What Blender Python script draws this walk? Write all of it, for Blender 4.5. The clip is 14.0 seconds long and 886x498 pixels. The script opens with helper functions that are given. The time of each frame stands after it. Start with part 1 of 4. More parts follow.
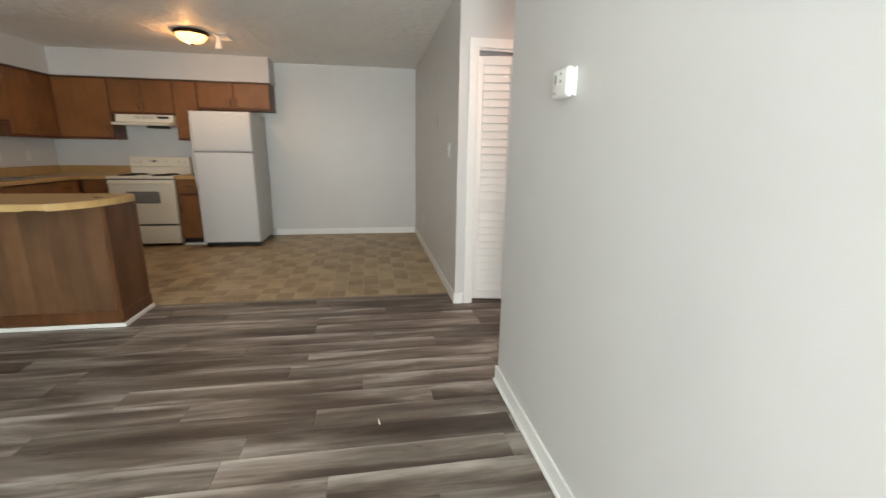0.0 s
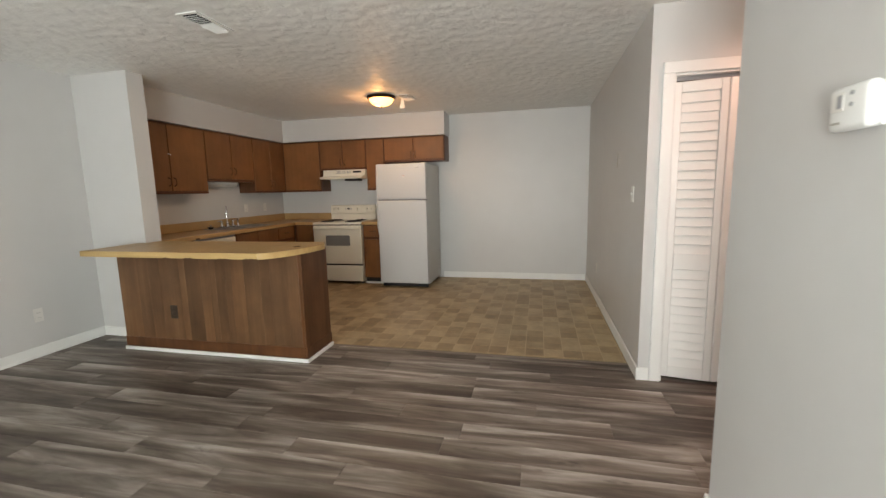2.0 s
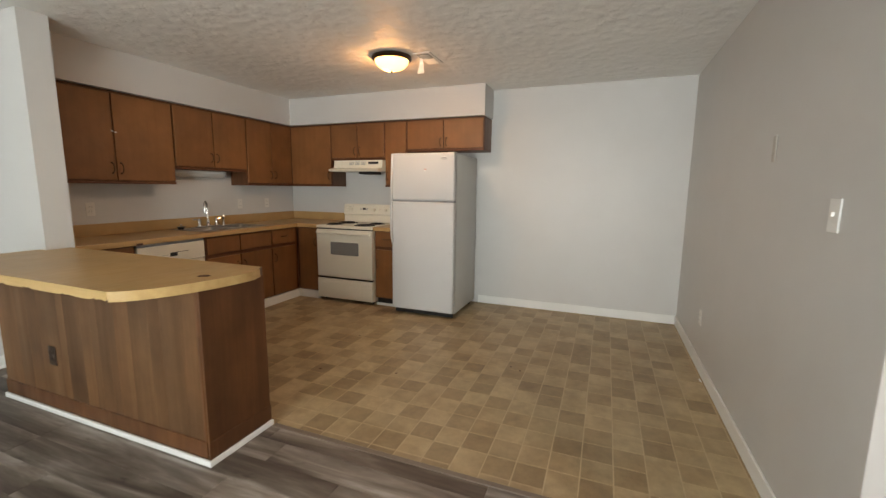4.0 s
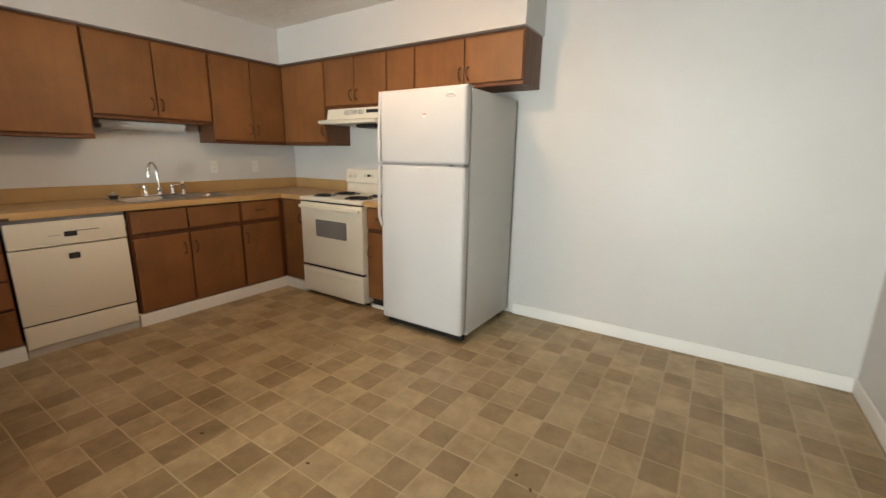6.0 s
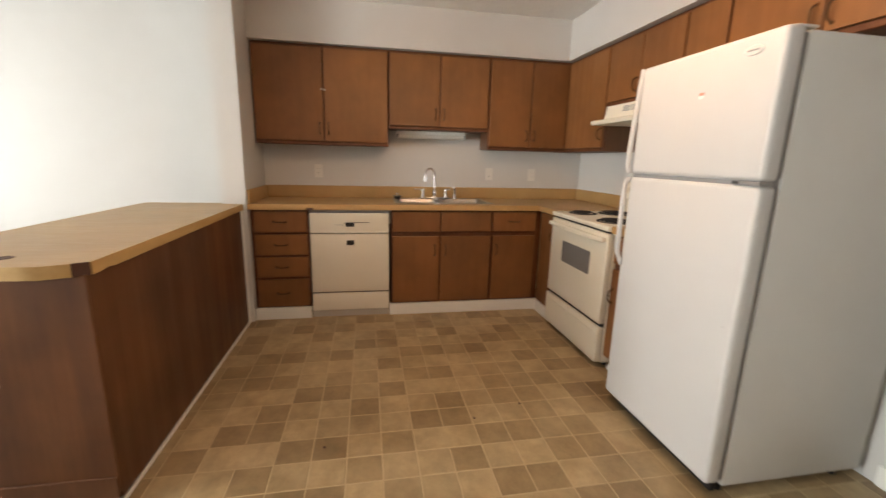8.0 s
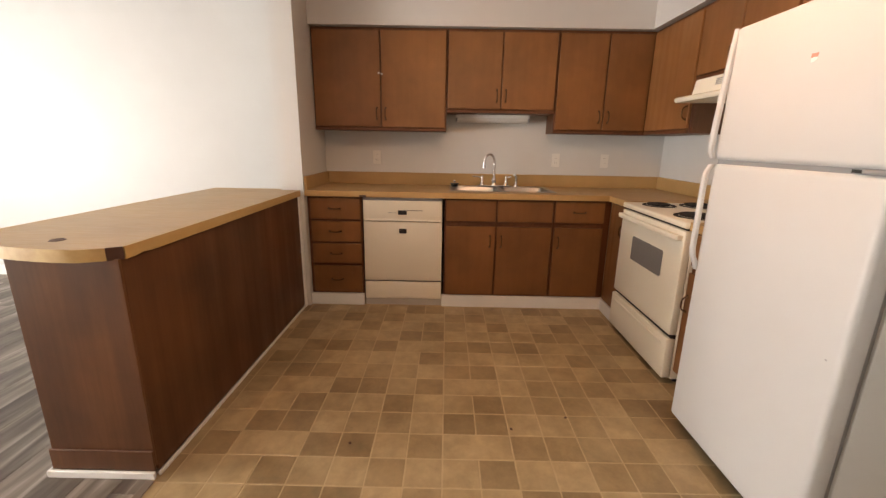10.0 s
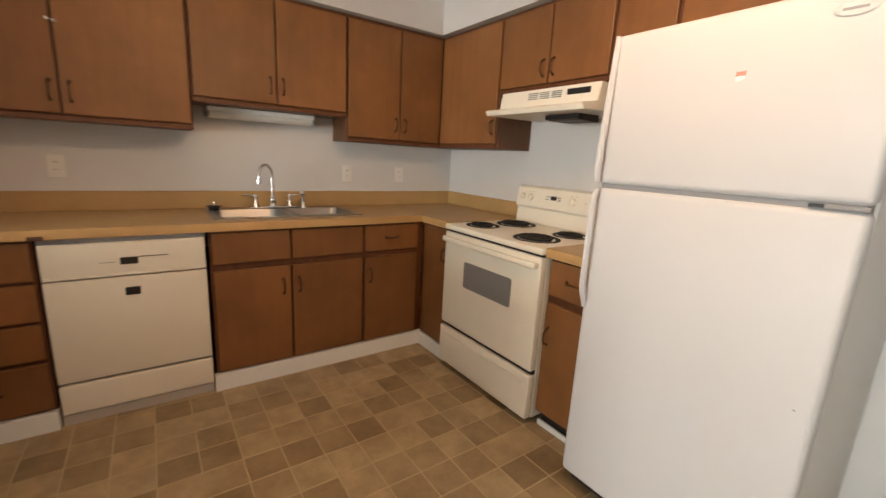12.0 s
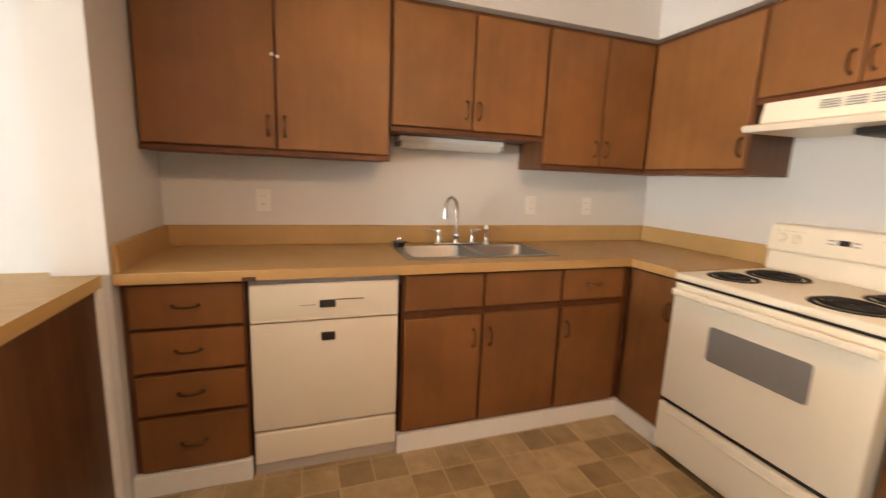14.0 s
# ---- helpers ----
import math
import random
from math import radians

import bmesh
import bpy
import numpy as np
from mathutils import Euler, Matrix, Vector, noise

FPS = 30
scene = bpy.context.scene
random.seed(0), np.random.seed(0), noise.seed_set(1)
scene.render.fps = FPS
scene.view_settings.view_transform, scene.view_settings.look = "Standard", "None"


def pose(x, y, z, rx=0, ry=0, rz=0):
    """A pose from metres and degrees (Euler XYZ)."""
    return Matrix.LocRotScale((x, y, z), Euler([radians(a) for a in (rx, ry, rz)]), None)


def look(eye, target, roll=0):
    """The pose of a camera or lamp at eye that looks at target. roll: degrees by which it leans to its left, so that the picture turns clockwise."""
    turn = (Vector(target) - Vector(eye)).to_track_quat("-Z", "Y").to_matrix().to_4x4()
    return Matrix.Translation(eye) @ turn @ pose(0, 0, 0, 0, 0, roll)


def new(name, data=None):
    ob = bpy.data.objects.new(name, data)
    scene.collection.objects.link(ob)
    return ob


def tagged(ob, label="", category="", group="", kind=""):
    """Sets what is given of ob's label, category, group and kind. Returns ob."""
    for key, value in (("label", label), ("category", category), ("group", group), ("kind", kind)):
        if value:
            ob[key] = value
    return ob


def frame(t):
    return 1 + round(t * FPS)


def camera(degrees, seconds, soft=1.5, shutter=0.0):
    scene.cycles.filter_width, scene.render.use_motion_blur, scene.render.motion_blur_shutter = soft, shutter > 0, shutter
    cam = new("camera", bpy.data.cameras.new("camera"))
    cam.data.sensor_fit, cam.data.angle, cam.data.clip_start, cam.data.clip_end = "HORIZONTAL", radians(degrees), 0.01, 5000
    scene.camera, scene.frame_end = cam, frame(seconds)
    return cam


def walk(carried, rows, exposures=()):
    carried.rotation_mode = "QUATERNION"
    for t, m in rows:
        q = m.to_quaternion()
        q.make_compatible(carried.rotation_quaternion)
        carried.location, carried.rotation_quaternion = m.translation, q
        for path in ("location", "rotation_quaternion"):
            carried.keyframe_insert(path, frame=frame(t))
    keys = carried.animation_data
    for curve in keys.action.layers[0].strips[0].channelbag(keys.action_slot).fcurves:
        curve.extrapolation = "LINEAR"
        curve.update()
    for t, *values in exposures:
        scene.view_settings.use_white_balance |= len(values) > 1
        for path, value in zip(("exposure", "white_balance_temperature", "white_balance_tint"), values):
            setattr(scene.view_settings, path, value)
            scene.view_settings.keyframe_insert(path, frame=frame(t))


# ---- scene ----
cam = camera(94.0, 14.0, 1.4, 0.3)
PATH = [
    (0, (0.046, 0.262, 1.264), (0.377, 2.181, 0.808), 0.8),
    (0.5, (0.145, 0.268, 1.312), (0.091, 2.235, 0.955), 1.4),
    (1, (0.196, 0.27, 1.333), (-0.102, 2.222, 1.017), 0.8),
    (1.5, (0.181, 0.345, 1.331), (-0.241, 2.275, 1.019), -0.4),
    (2, (0.037, 0.581, 1.34), (-0.412, 2.51, 1.061), -1.3),
    (2.2, (-0.002, 0.687, 1.356), (-0.475, 2.61, 1.079), -1.4),
    (4.3, (-0.025, 2.344, 1.364), (-0.777, 4.173, 1.062), 0.6),
    (4.5, (-0.01, 2.508, 1.362), (-0.774, 4.328, 1.038), 0.4),
    (5, (-0.045, 2.934, 1.339), (-0.798, 4.748, 0.962), 0.4),
    (5.5, (-0.025, 3.347, 1.299), (-0.866, 5.109, 0.866), 0.6),
    (6, (-0.093, 3.708, 1.291), (-1.161, 5.34, 0.85), 0.9),
    (6.5, (-0.16, 4.014, 1.3), (-1.505, 5.426, 0.857), 0.7),
    (7, (-0.15, 4.313, 1.301), (-1.742, 5.442, 0.865), 0.9),
    (7.5, (-0.215, 4.556, 1.283), (-1.996, 5.36, 0.855), 1.5),
    (8, (-0.27, 4.72, 1.283), (-2.192, 5.078, 0.857), 1.5),
    (8.2, (-0.278, 4.786, 1.287), (-2.224, 4.949, 0.856), 1.3),
    (10.3, (-0.502, 4.918, 1.28), (-2.439, 4.906, 0.783), 1.0),
    (10.5, (-0.583, 4.878, 1.276), (-2.513, 5.004, 0.769), 1.3),
    (11, (-0.783, 4.836, 1.262), (-2.663, 5.286, 0.747), 1.8),
    (11.5, (-1.036, 4.797, 1.286), (-2.825, 5.556, 0.815), 2.4),
    (12, (-1.239, 4.69, 1.29), (-2.83, 5.826, 0.865), 3.1),
    (12.5, (-1.439, 4.532, 1.311), (-2.75, 5.984, 0.897), 2.1),
    (13, (-1.543, 4.482, 1.302), (-2.838, 5.948, 0.886), 2.2),
    (13.5, (-1.667, 4.473, 1.291), (-3.229, 5.658, 0.893), 1.9),
    (14, (-1.814, 4.487, 1.302), (-3.677, 5.13, 0.963), 2.3),
]
EXPOSURES = [(0.0, -0.47, 7200, 18), (2.2, -0.42, 7400, 20), (4.3, -0.14, 7350, 18), (5.0, 0.08, 7350, 17), (7.0, 0.36, 7150, 15), (8.2, 0.43, 7700, 23), (10.5, 0.42, 8100, 28), (11.5, 0.43, 8000, 26), (12.5, 0.34, 7400, 20), (13.0, 0.34, 7400, 20), (13.5, 0.50, 7750, 22), (14.0, 0.86, 8400, 26)]
walk(cam, [(t, look(eye, target, roll)) for t, eye, target, roll in PATH], EXPOSURES)

# ---- world, daylight and lamps ----
world = bpy.data.worlds.new("world")
scene.world = world
world.use_nodes = True
wn = world.node_tree.nodes
sky = wn.new("ShaderNodeTexSky")
sky.sky_type, sky.sun_disc = "NISHITA", False
sky.sun_elevation, sky.sun_rotation = radians(48), radians(200)
wn["Background"].inputs["Strength"].default_value = 0.12
world.node_tree.links.new(sky.outputs["Color"], wn["Background"].inputs["Color"])

sun = new("sun", bpy.data.lights.new("sun", "SUN"))
sun.data.energy, sun.data.angle, sun.data.color = 5.0, radians(0.6), (1.0, 0.95, 0.88)
sun.matrix_basis = look((0, 0, 10), (3.5, 6.0, 2.0))


def area_lamp(name, m, w, h, watts, colour):
    ob = new(name, bpy.data.lights.new(name, "AREA"))
    ob.data.shape, ob.data.size, ob.data.size_y = "RECTANGLE", w, h
    ob.data.energy, ob.data.color = watts, colour
    ob.matrix_basis = m
    return ob


def downlight(name, at, watts, colour, size):
    """The bulb of a flush lamp, whose pan sends its light down and sideways."""
    ob = new(name, bpy.data.lights.new(name, "SPOT"))
    ob.data.energy, ob.data.color, ob.data.shadow_soft_size = watts, colour, size
    ob.data.spot_size, ob.data.spot_blend = radians(176), 0.45
    ob.matrix_basis = Matrix.Translation(at)
    return ob


# daylight in the opening of the glass door behind the start of the walk
WX0, WX1, WY, WZ = -1.45, 0.45, -2.0, 2.05
area_lamp("daylight", look(((WX0 + WX1) / 2, WY - 0.02, 1.08), ((WX0 + WX1) / 2, 3.0, 5.8)), WX1 - WX0 - 0.1, 1.9, 350, (0.803, 0.962, 0.985))
LAMP_AT = (-1.775, 5.34)
CRUMBS = ((-1.394, 4.668, 20), (-0.629, 5.110, 70), (-0.551, 5.068, 130), (-1.959, 4.516, 40), (-2.165, 5.516, 110), (-2.074, 5.239, 15))
SCRAP = (0.051, 2.027)
downlight("kitchen_bulb", (*LAMP_AT, 2.345), 24, (1.0, 0.81, 0.60), 0.10)
glow = new("bowl_bulb", bpy.data.lights.new("bowl_bulb", "POINT"))
glow.data.energy, glow.data.color, glow.data.shadow_soft_size = 8.0, (1.0, 0.48, 0.16), 0.03
glow.matrix_basis = Matrix.Translation((LAMP_AT[0] - 0.05, LAMP_AT[1] + 0.02, 2.34))
# bulb of an unseen lamp, added to give the hallway its warm glow
downlight("unseen_hall_bulb", (1.75, 2.9, 2.345), 44, (1.0, 0.66, 0.54), 0.08)


# ---- materials ----
def mat(name):
    m = bpy.data.materials.new(name)
    m.use_nodes = True
    return m, m.node_tree.nodes, m.node_tree.links, m.node_tree.nodes["Principled BSDF"]


def node(nodes, kind, **values):
    n = nodes.new(kind)
    for key, value in values.items():
        n.inputs[key].default_value = value
    return n


def ramp(nodes, links, fac, stops):
    r = nodes.new("ShaderNodeValToRGB")
    while len(r.color_ramp.elements) < len(stops):
        r.color_ramp.elements.new(0.5)
    for e, (p, c) in zip(r.color_ramp.elements, stops):
        e.position, e.color = p, (*c, 1)
    links.new(fac, r.inputs["Fac"])
    return r.outputs["Color"]


def mix(nodes, links, kind, fac, a, b):
    m = nodes.new("ShaderNodeMix")
    m.data_type, m.blend_type = "RGBA", kind
    for sock, v in ((m.inputs["Factor"], fac), (m.inputs["A"], a), (m.inputs["B"], b)):
        if hasattr(v, "is_linked"):
            links.new(v, sock)
        else:
            sock.default_value = v if isinstance(v, (int, float)) else (*v, 1)
    return m.outputs["Result"]


def coords(nodes, links, scale, kind="Object", shift=False):
    tc, mp = nodes.new("ShaderNodeTexCoord"), nodes.new("ShaderNodeMapping")
    mp.inputs["Scale"].default_value = scale
    links.new(tc.outputs[kind], mp.inputs["Vector"])
    if shift:
        info, mul = nodes.new("ShaderNodeObjectInfo"), node(nodes, "ShaderNodeMath")
        mul.operation = "MULTIPLY"
        mul.inputs[1].default_value = 37.0
        links.new(info.outputs["Random"], mul.inputs[0])
        links.new(mul.outputs[0], mp.inputs["Location"])
    return mp.outputs["Vector"]


def noise_tex(nodes, links, vec, scale, detail=4.0, rough=0.55):
    n = node(nodes, "ShaderNodeTexNoise", Scale=scale, Detail=detail, Roughness=rough)
    links.new(vec, n.inputs["Vector"])
    return n.outputs["Fac"]


def bump(nodes, links, bsdf, height, strength, distance, prior=None):
    b = node(nodes, "ShaderNodeBump", Strength=strength, Distance=distance)
    links.new(height, b.inputs["Height"])
    if prior is not None:
        links.new(prior, b.inputs["Normal"])
    links.new(b.outputs["Normal"], bsdf.inputs["Normal"])
    return b.outputs["Normal"]


def painted(name, colour, rough, grain=260.0, depth=0.0006, vary=0.05, stain=None, even=0.02):
    """Paint or enamel: faint broad mottling, fine relief, uneven gloss."""
    m, n, l, b = mat(name)
    v = coords(n, l, (1, 1, 1))
    broad = noise_tex(n, l, v, 1.7, 5.0, 0.6)
    lo = tuple(c * (1 - vary) for c in colour)
    col = ramp(n, l, broad, [(0.3, lo), (0.7, colour)])
    if stain:
        spots = noise_tex(n, l, v, 9.0, 6.0, 0.7)
        mask = ramp(n, l, spots, [(0.60, (0, 0, 0)), (0.78, (1, 1, 1))])
        col = mix(n, l, "MIX", mask, col, stain)
    l.new(col, b.inputs["Base Color"])
    g = ramp(n, l, noise_tex(n, l, v, 6.0, 4.0), [(0.3, (rough - even,) * 3), (0.7, (rough + even,) * 3)])
    l.new(g, b.inputs["Roughness"])
    bump(n, l, b, noise_tex(n, l, v, grain, 2.0), 0.5, depth)
    return m


def wood(name, dark, mid, light, axis="z", rough=0.42, scale=1.0, contrast=1.0, tone=0.25, each=0.0):
    """Stained timber with grain along one axis."""
    m, n, l, b = mat(name)
    s = {"x": (1.6, 26, 26), "y": (26, 1.6, 26), "z": (26, 26, 1.6)}[axis]
    v = coords(n, l, tuple(c * scale for c in s), shift=True)
    grain = noise_tex(n, l, v, 1.0, 7.0, 0.62)
    col = ramp(n, l, grain, [(0.5 - 0.22 / contrast, dark), (0.5, mid), (0.5 + 0.24 / contrast, light)])
    v2 = coords(n, l, (1, 1, 1), shift=True)
    blot = ramp(n, l, noise_tex(n, l, v2, 2.6, 4.0, 0.6), [(0.3, (1 - tone,) * 3), (0.72, (1.06,) * 3)])
    col = mix(n, l, "MULTIPLY", 1.0, col, blot)
    if each:
        info = n.new("ShaderNodeObjectInfo")
        col = mix(n, l, "MULTIPLY", 1.0, col, ramp(n, l, info.outputs["Random"], [(0.0, (1 - each,) * 3), (0.7, (1.05,) * 3), (1.0, (1 + each,) * 3)]))
    l.new(col, b.inputs["Base Color"])
    g = ramp(n, l, grain, [(0.3, (rough + 0.1,) * 3), (0.7, (rough - 0.04,) * 3)])
    l.new(g, b.inputs["Roughness"])
    b.inputs["Specular IOR Level"].default_value = 0.38
    bump(n, l, b, grain, 0.35, 0.0008)
    return m


def plain(name, colour, rough=0.5, metal=0.0, vary=0.12, grain=40.0, relief=0.0003):
    m, n, l, b = mat(name)
    v = coords(n, l, (1, 1, 1))
    f = noise_tex(n, l, v, grain, 4.0)
    l.new(ramp(n, l, f, [(0.3, tuple(c * (1 - vary) for c in colour)), (0.7, colour)]), b.inputs["Base Color"])
    l.new(ramp(n, l, f, [(0.3, (rough * 0.85,) * 3), (0.7, (min(1, rough * 1.15),) * 3)]), b.inputs["Roughness"])
    b.inputs["Metallic"].default_value = metal
    bump(n, l, b, f, 0.3, relief)
    return m


M_WALL = painted("wall_paint", (0.590, 0.585, 0.575), 0.41, 300.0, 0.0007)
M_TRIM = painted("trim_paint", (0.80, 0.80, 0.78), 0.36, 120.0, 0.0004, 0.06)
M_CAB = wood("cabinet_wood", (0.205, 0.081, 0.025), (0.232, 0.093, 0.030), (0.260, 0.108, 0.037), "z", 0.42, 0.8, 0.45, 0.3, 0.09)
M_FRAME = wood("cabinet_frame_wood", (0.090, 0.029, 0.010), (0.120, 0.040, 0.014), (0.150, 0.052, 0.019), "z", 0.45)
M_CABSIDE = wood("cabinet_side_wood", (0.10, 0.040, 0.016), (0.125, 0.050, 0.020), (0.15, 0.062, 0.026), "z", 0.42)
M_PANEL = wood("peninsula_board", (0.100, 0.045, 0.018), (0.148, 0.070, 0.029), (0.215, 0.112, 0.052), "z", 0.5, 0.26, 0.85, 0.4, 0.22)
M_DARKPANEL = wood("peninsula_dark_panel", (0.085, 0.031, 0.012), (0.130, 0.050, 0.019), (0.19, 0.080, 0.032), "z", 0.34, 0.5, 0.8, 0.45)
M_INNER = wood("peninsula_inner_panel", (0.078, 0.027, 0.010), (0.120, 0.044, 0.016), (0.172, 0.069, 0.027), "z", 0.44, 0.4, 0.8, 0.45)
M_COUNTER = wood("counter_laminate", (0.435, 0.268, 0.114), (0.452, 0.283, 0.122), (0.47, 0.300, 0.132), "y", 0.36, 5.0, 0.6, 0.14)
M_EDGE = wood("counter_edge", (0.44, 0.28, 0.11), (0.51, 0.335, 0.14), (0.58, 0.40, 0.18), "x", 0.40, 0.8, 0.9, 0.12)
M_WHITE = painted("appliance_white", (0.555, 0.555, 0.555), 0.5, 500.0, 0.0005, 0.03)
M_ALMOND = painted("appliance_almond", (0.76, 0.71, 0.60), 0.36, 300.0, 0.0002, 0.03)
M_FRSIDE = painted("fridge_side_enamel", (0.55, 0.55, 0.53), 0.42, 700.0, 0.0009, 0.04)
M_BLACK = plain("black_plastic", (0.012, 0.012, 0.013), 0.4)
# near-black colour carries the shade inside gaps, slots and the duct
M_GAP_SHADE = plain("gap_shade", (0.02, 0.015, 0.012), 0.8)
M_CHROME = plain("chrome", (0.70, 0.70, 0.71), 0.15, 1.0, 0.05, 40.0, 0.00001)
M_COIL = plain("black_coil", (0.010, 0.009, 0.009), 0.75)
M_EDGE2 = wood("worktop_edge", (0.38, 0.215, 0.085), (0.45, 0.265, 0.11), (0.50, 0.31, 0.14), "y", 0.38, 0.8, 0.8, 0.1)
M_STEEL = plain("brushed_steel", (0.36, 0.355, 0.345), 0.33, 1.0, 0.06, 300.0, 0.00001)
M_BRASS = plain("antique_brass", (0.12, 0.06, 0.026), 0.42, 0.7, 0.3)
M_BRONZE = plain("bronze", (0.05, 0.028, 0.015), 0.4, 0.7, 0.3)
M_SILVER = painted("badge_silver", (0.62, 0.62, 0.61), 0.3)
M_GREYPLATE = painted("painted_plate", (0.44, 0.41, 0.37), 0.45)
M_FILTER = plain("greasy_filter", (0.06, 0.045, 0.035), 0.55, 0.3, 0.3)
M_GREYGLASS = plain("oven_glass", (0.20, 0.20, 0.20), 0.18, 0.0, 0.05)
M_PLATE = painted("switch_plate", (0.71, 0.695, 0.66), 0.35, 200.0, 0.0002, 0.03)
M_BROWNPLATE = plain("brown_plate", (0.035, 0.018, 0.010), 0.45)
M_RED = plain("red_paper", (0.55, 0.25, 0.19), 0.7)
M_GREY = plain("grey_print", (0.28, 0.28, 0.29), 0.5)
M_LINER = painted("grey_gasket", (0.25, 0.25, 0.26), 0.6)


PW, PL = 0.152, 1.22  # plank width and length


def ceiling_material():
    m, n, l, b = mat("stomped_ceiling")
    v = coords(n, l, (1, 1, 1))
    warp = node(n, "ShaderNodeTexNoise", Scale=7.0, Detail=3.0)
    l.new(v, warp.inputs["Vector"])
    add = n.new("ShaderNodeVectorMath")
    add.operation = "MULTIPLY_ADD"
    l.new(warp.outputs["Color"], add.inputs[0])
    add.inputs[1].default_value = (0.05, 0.05, 0.05)
    l.new(v, add.inputs[2])
    vor = node(n, "ShaderNodeTexVoronoi", Scale=12.0)
    vor.feature = "SMOOTH_F1"
    l.new(add.outputs[0], vor.inputs["Vector"])
    ridges = ramp(n, l, vor.outputs["Distance"], [(0.10, (1, 1, 1)), (0.60, (0, 0, 0))])
    fine = noise_tex(n, l, add.outputs[0], 38.0, 5.0, 0.65)
    h = mix(n, l, "MIX", 0.5, ridges, fine)
    broad = noise_tex(n, l, v, 1.2, 4.0)
    l.new(ramp(n, l, broad, [(0.3, (0.82, 0.815, 0.795)), (0.7, (0.87, 0.865, 0.845))]), b.inputs["Base Color"])
    b.inputs["Roughness"].default_value = 0.55
    bump(n, l, b, h, 1.0, 0.012)
    return m


def plank_material():
    """Printed grey oak: long soft bands that run from pale to dark across a board, knots and fine grain."""
    m, n, l, b = mat("grey_plank")
    v = coords(n, l, (0.75, 6.4, 6.4), "Object", True)
    curl = node(n, "ShaderNodeTexNoise", Scale=1.6, Detail=5.0, Roughness=0.56, Distortion=0.6)
    l.new(v, curl.inputs["Vector"])
    info, tc, sep = n.new("ShaderNodeObjectInfo"), n.new("ShaderNodeTexCoord"), n.new("ShaderNodeSeparateXYZ")
    l.new(tc.outputs["Object"], sep.inputs[0])
    across = node(n, "ShaderNodeMapRange")
    for key, value in (("From Min", 0.0), ("From Max", PW), ("To Min", -0.13), ("To Max", 0.13)):
        across.inputs[key].default_value = value
    l.new(sep.outputs["Y"], across.inputs["Value"])
    tilt = node(n, "ShaderNodeMapRange")
    for key, value in (("To Min", -0.35), ("To Max", 1.0)):
        tilt.inputs[key].default_value = value
    l.new(info.outputs["Random"], tilt.inputs["Value"])
    band = n.new("ShaderNodeMath")
    band.operation = "MULTIPLY_ADD"
    l.new(across.outputs[0], band.inputs[0])
    l.new(tilt.outputs[0], band.inputs[1])
    l.new(curl.outputs["Fac"], band.inputs[2])
    knot = noise_tex(n, l, coords(n, l, (3.0, 9.0, 9.0), "Object", True), 1.7, 3.0, 0.6)
    blot = noise_tex(n, l, coords(n, l, (1.1, 3.0, 3.0), "Object", True), 1.6, 4.0, 0.6)
    fine = noise_tex(n, l, coords(n, l, (4.0, 120.0, 120.0), "Object", True), 1.0, 5.0, 0.6)
    col = ramp(n, l, band.outputs[0], [(0.28, (0.058, 0.041, 0.032)), (0.42, (0.108, 0.082, 0.067)), (0.53, (0.190, 0.160, 0.138)), (0.66, (0.345, 0.312, 0.284)), (0.80, (0.47, 0.44, 0.41))])
    col = mix(n, l, "MULTIPLY", 1.0, col, ramp(n, l, blot, [(0.32, (0.72, 0.69, 0.66)), (0.58, (1.10, 1.10, 1.10))]))
    col = mix(n, l, "MULTIPLY", 1.0, col, ramp(n, l, info.outputs["Random"], [(0.0, (0.78, 0.765, 0.75)), (0.5, (1.0, 0.995, 0.985)), (1.0, (1.20, 1.195, 1.18))]))
    col = mix(n, l, "MULTIPLY", 1.0, col, ramp(n, l, knot, [(0.24, (0.42, 0.39, 0.37)), (0.35, (1.0, 1.0, 1.0))]))
    col = mix(n, l, "MULTIPLY", 1.0, col, ramp(n, l, fine, [(0.3, (0.90,) * 3), (0.65, (1.05,) * 3)]))
    l.new(col, b.inputs["Base Color"])
    l.new(ramp(n, l, fine, [(0.3, (0.56,) * 3), (0.7, (0.42,) * 3)]), b.inputs["Roughness"])
    bump(n, l, b, fine, 0.3, 0.0006)
    return m


def vinyl_material(name, stops):
    m, n, l, b = mat(name)
    info = n.new("ShaderNodeObjectInfo")
    geo = n.new("ShaderNodeNewGeometry")
    r = node(n, "ShaderNodeMath")
    r.operation = "ADD"
    l.new(info.outputs["Random"], r.inputs[0])
    l.new(geo.outputs["Random Per Island"], r.inputs[1])
    fr = node(n, "ShaderNodeMath")
    fr.operation = "FRACT"
    l.new(r.outputs[0], fr.inputs[0])
    base = ramp(n, l, fr.outputs[0], stops)
    v = coords(n, l, (1, 1, 1), "Object", True)
    cloud = ramp(n, l, noise_tex(n, l, v, 9.0, 7.0, 0.68), [(0.3, (0.74,) * 3), (0.72, (1.18,) * 3)])
    col = mix(n, l, "MULTIPLY", 1.0, base, cloud)
    dirt = noise_tex(n, l, geo.outputs["Position"], 2.1, 6.0, 0.66)
    col = mix(n, l, "MULTIPLY", 1.0, col, ramp(n, l, dirt, [(0.34, (0.76, 0.72, 0.66)), (0.52, (1.0, 1.0, 1.0))]))
    l.new(col, b.inputs["Base Color"])
    b.inputs["Roughness"].default_value = 0.42
    bump(n, l, b, noise_tex(n, l, v, 120.0, 4.0), 0.3, 0.0006)
    return m


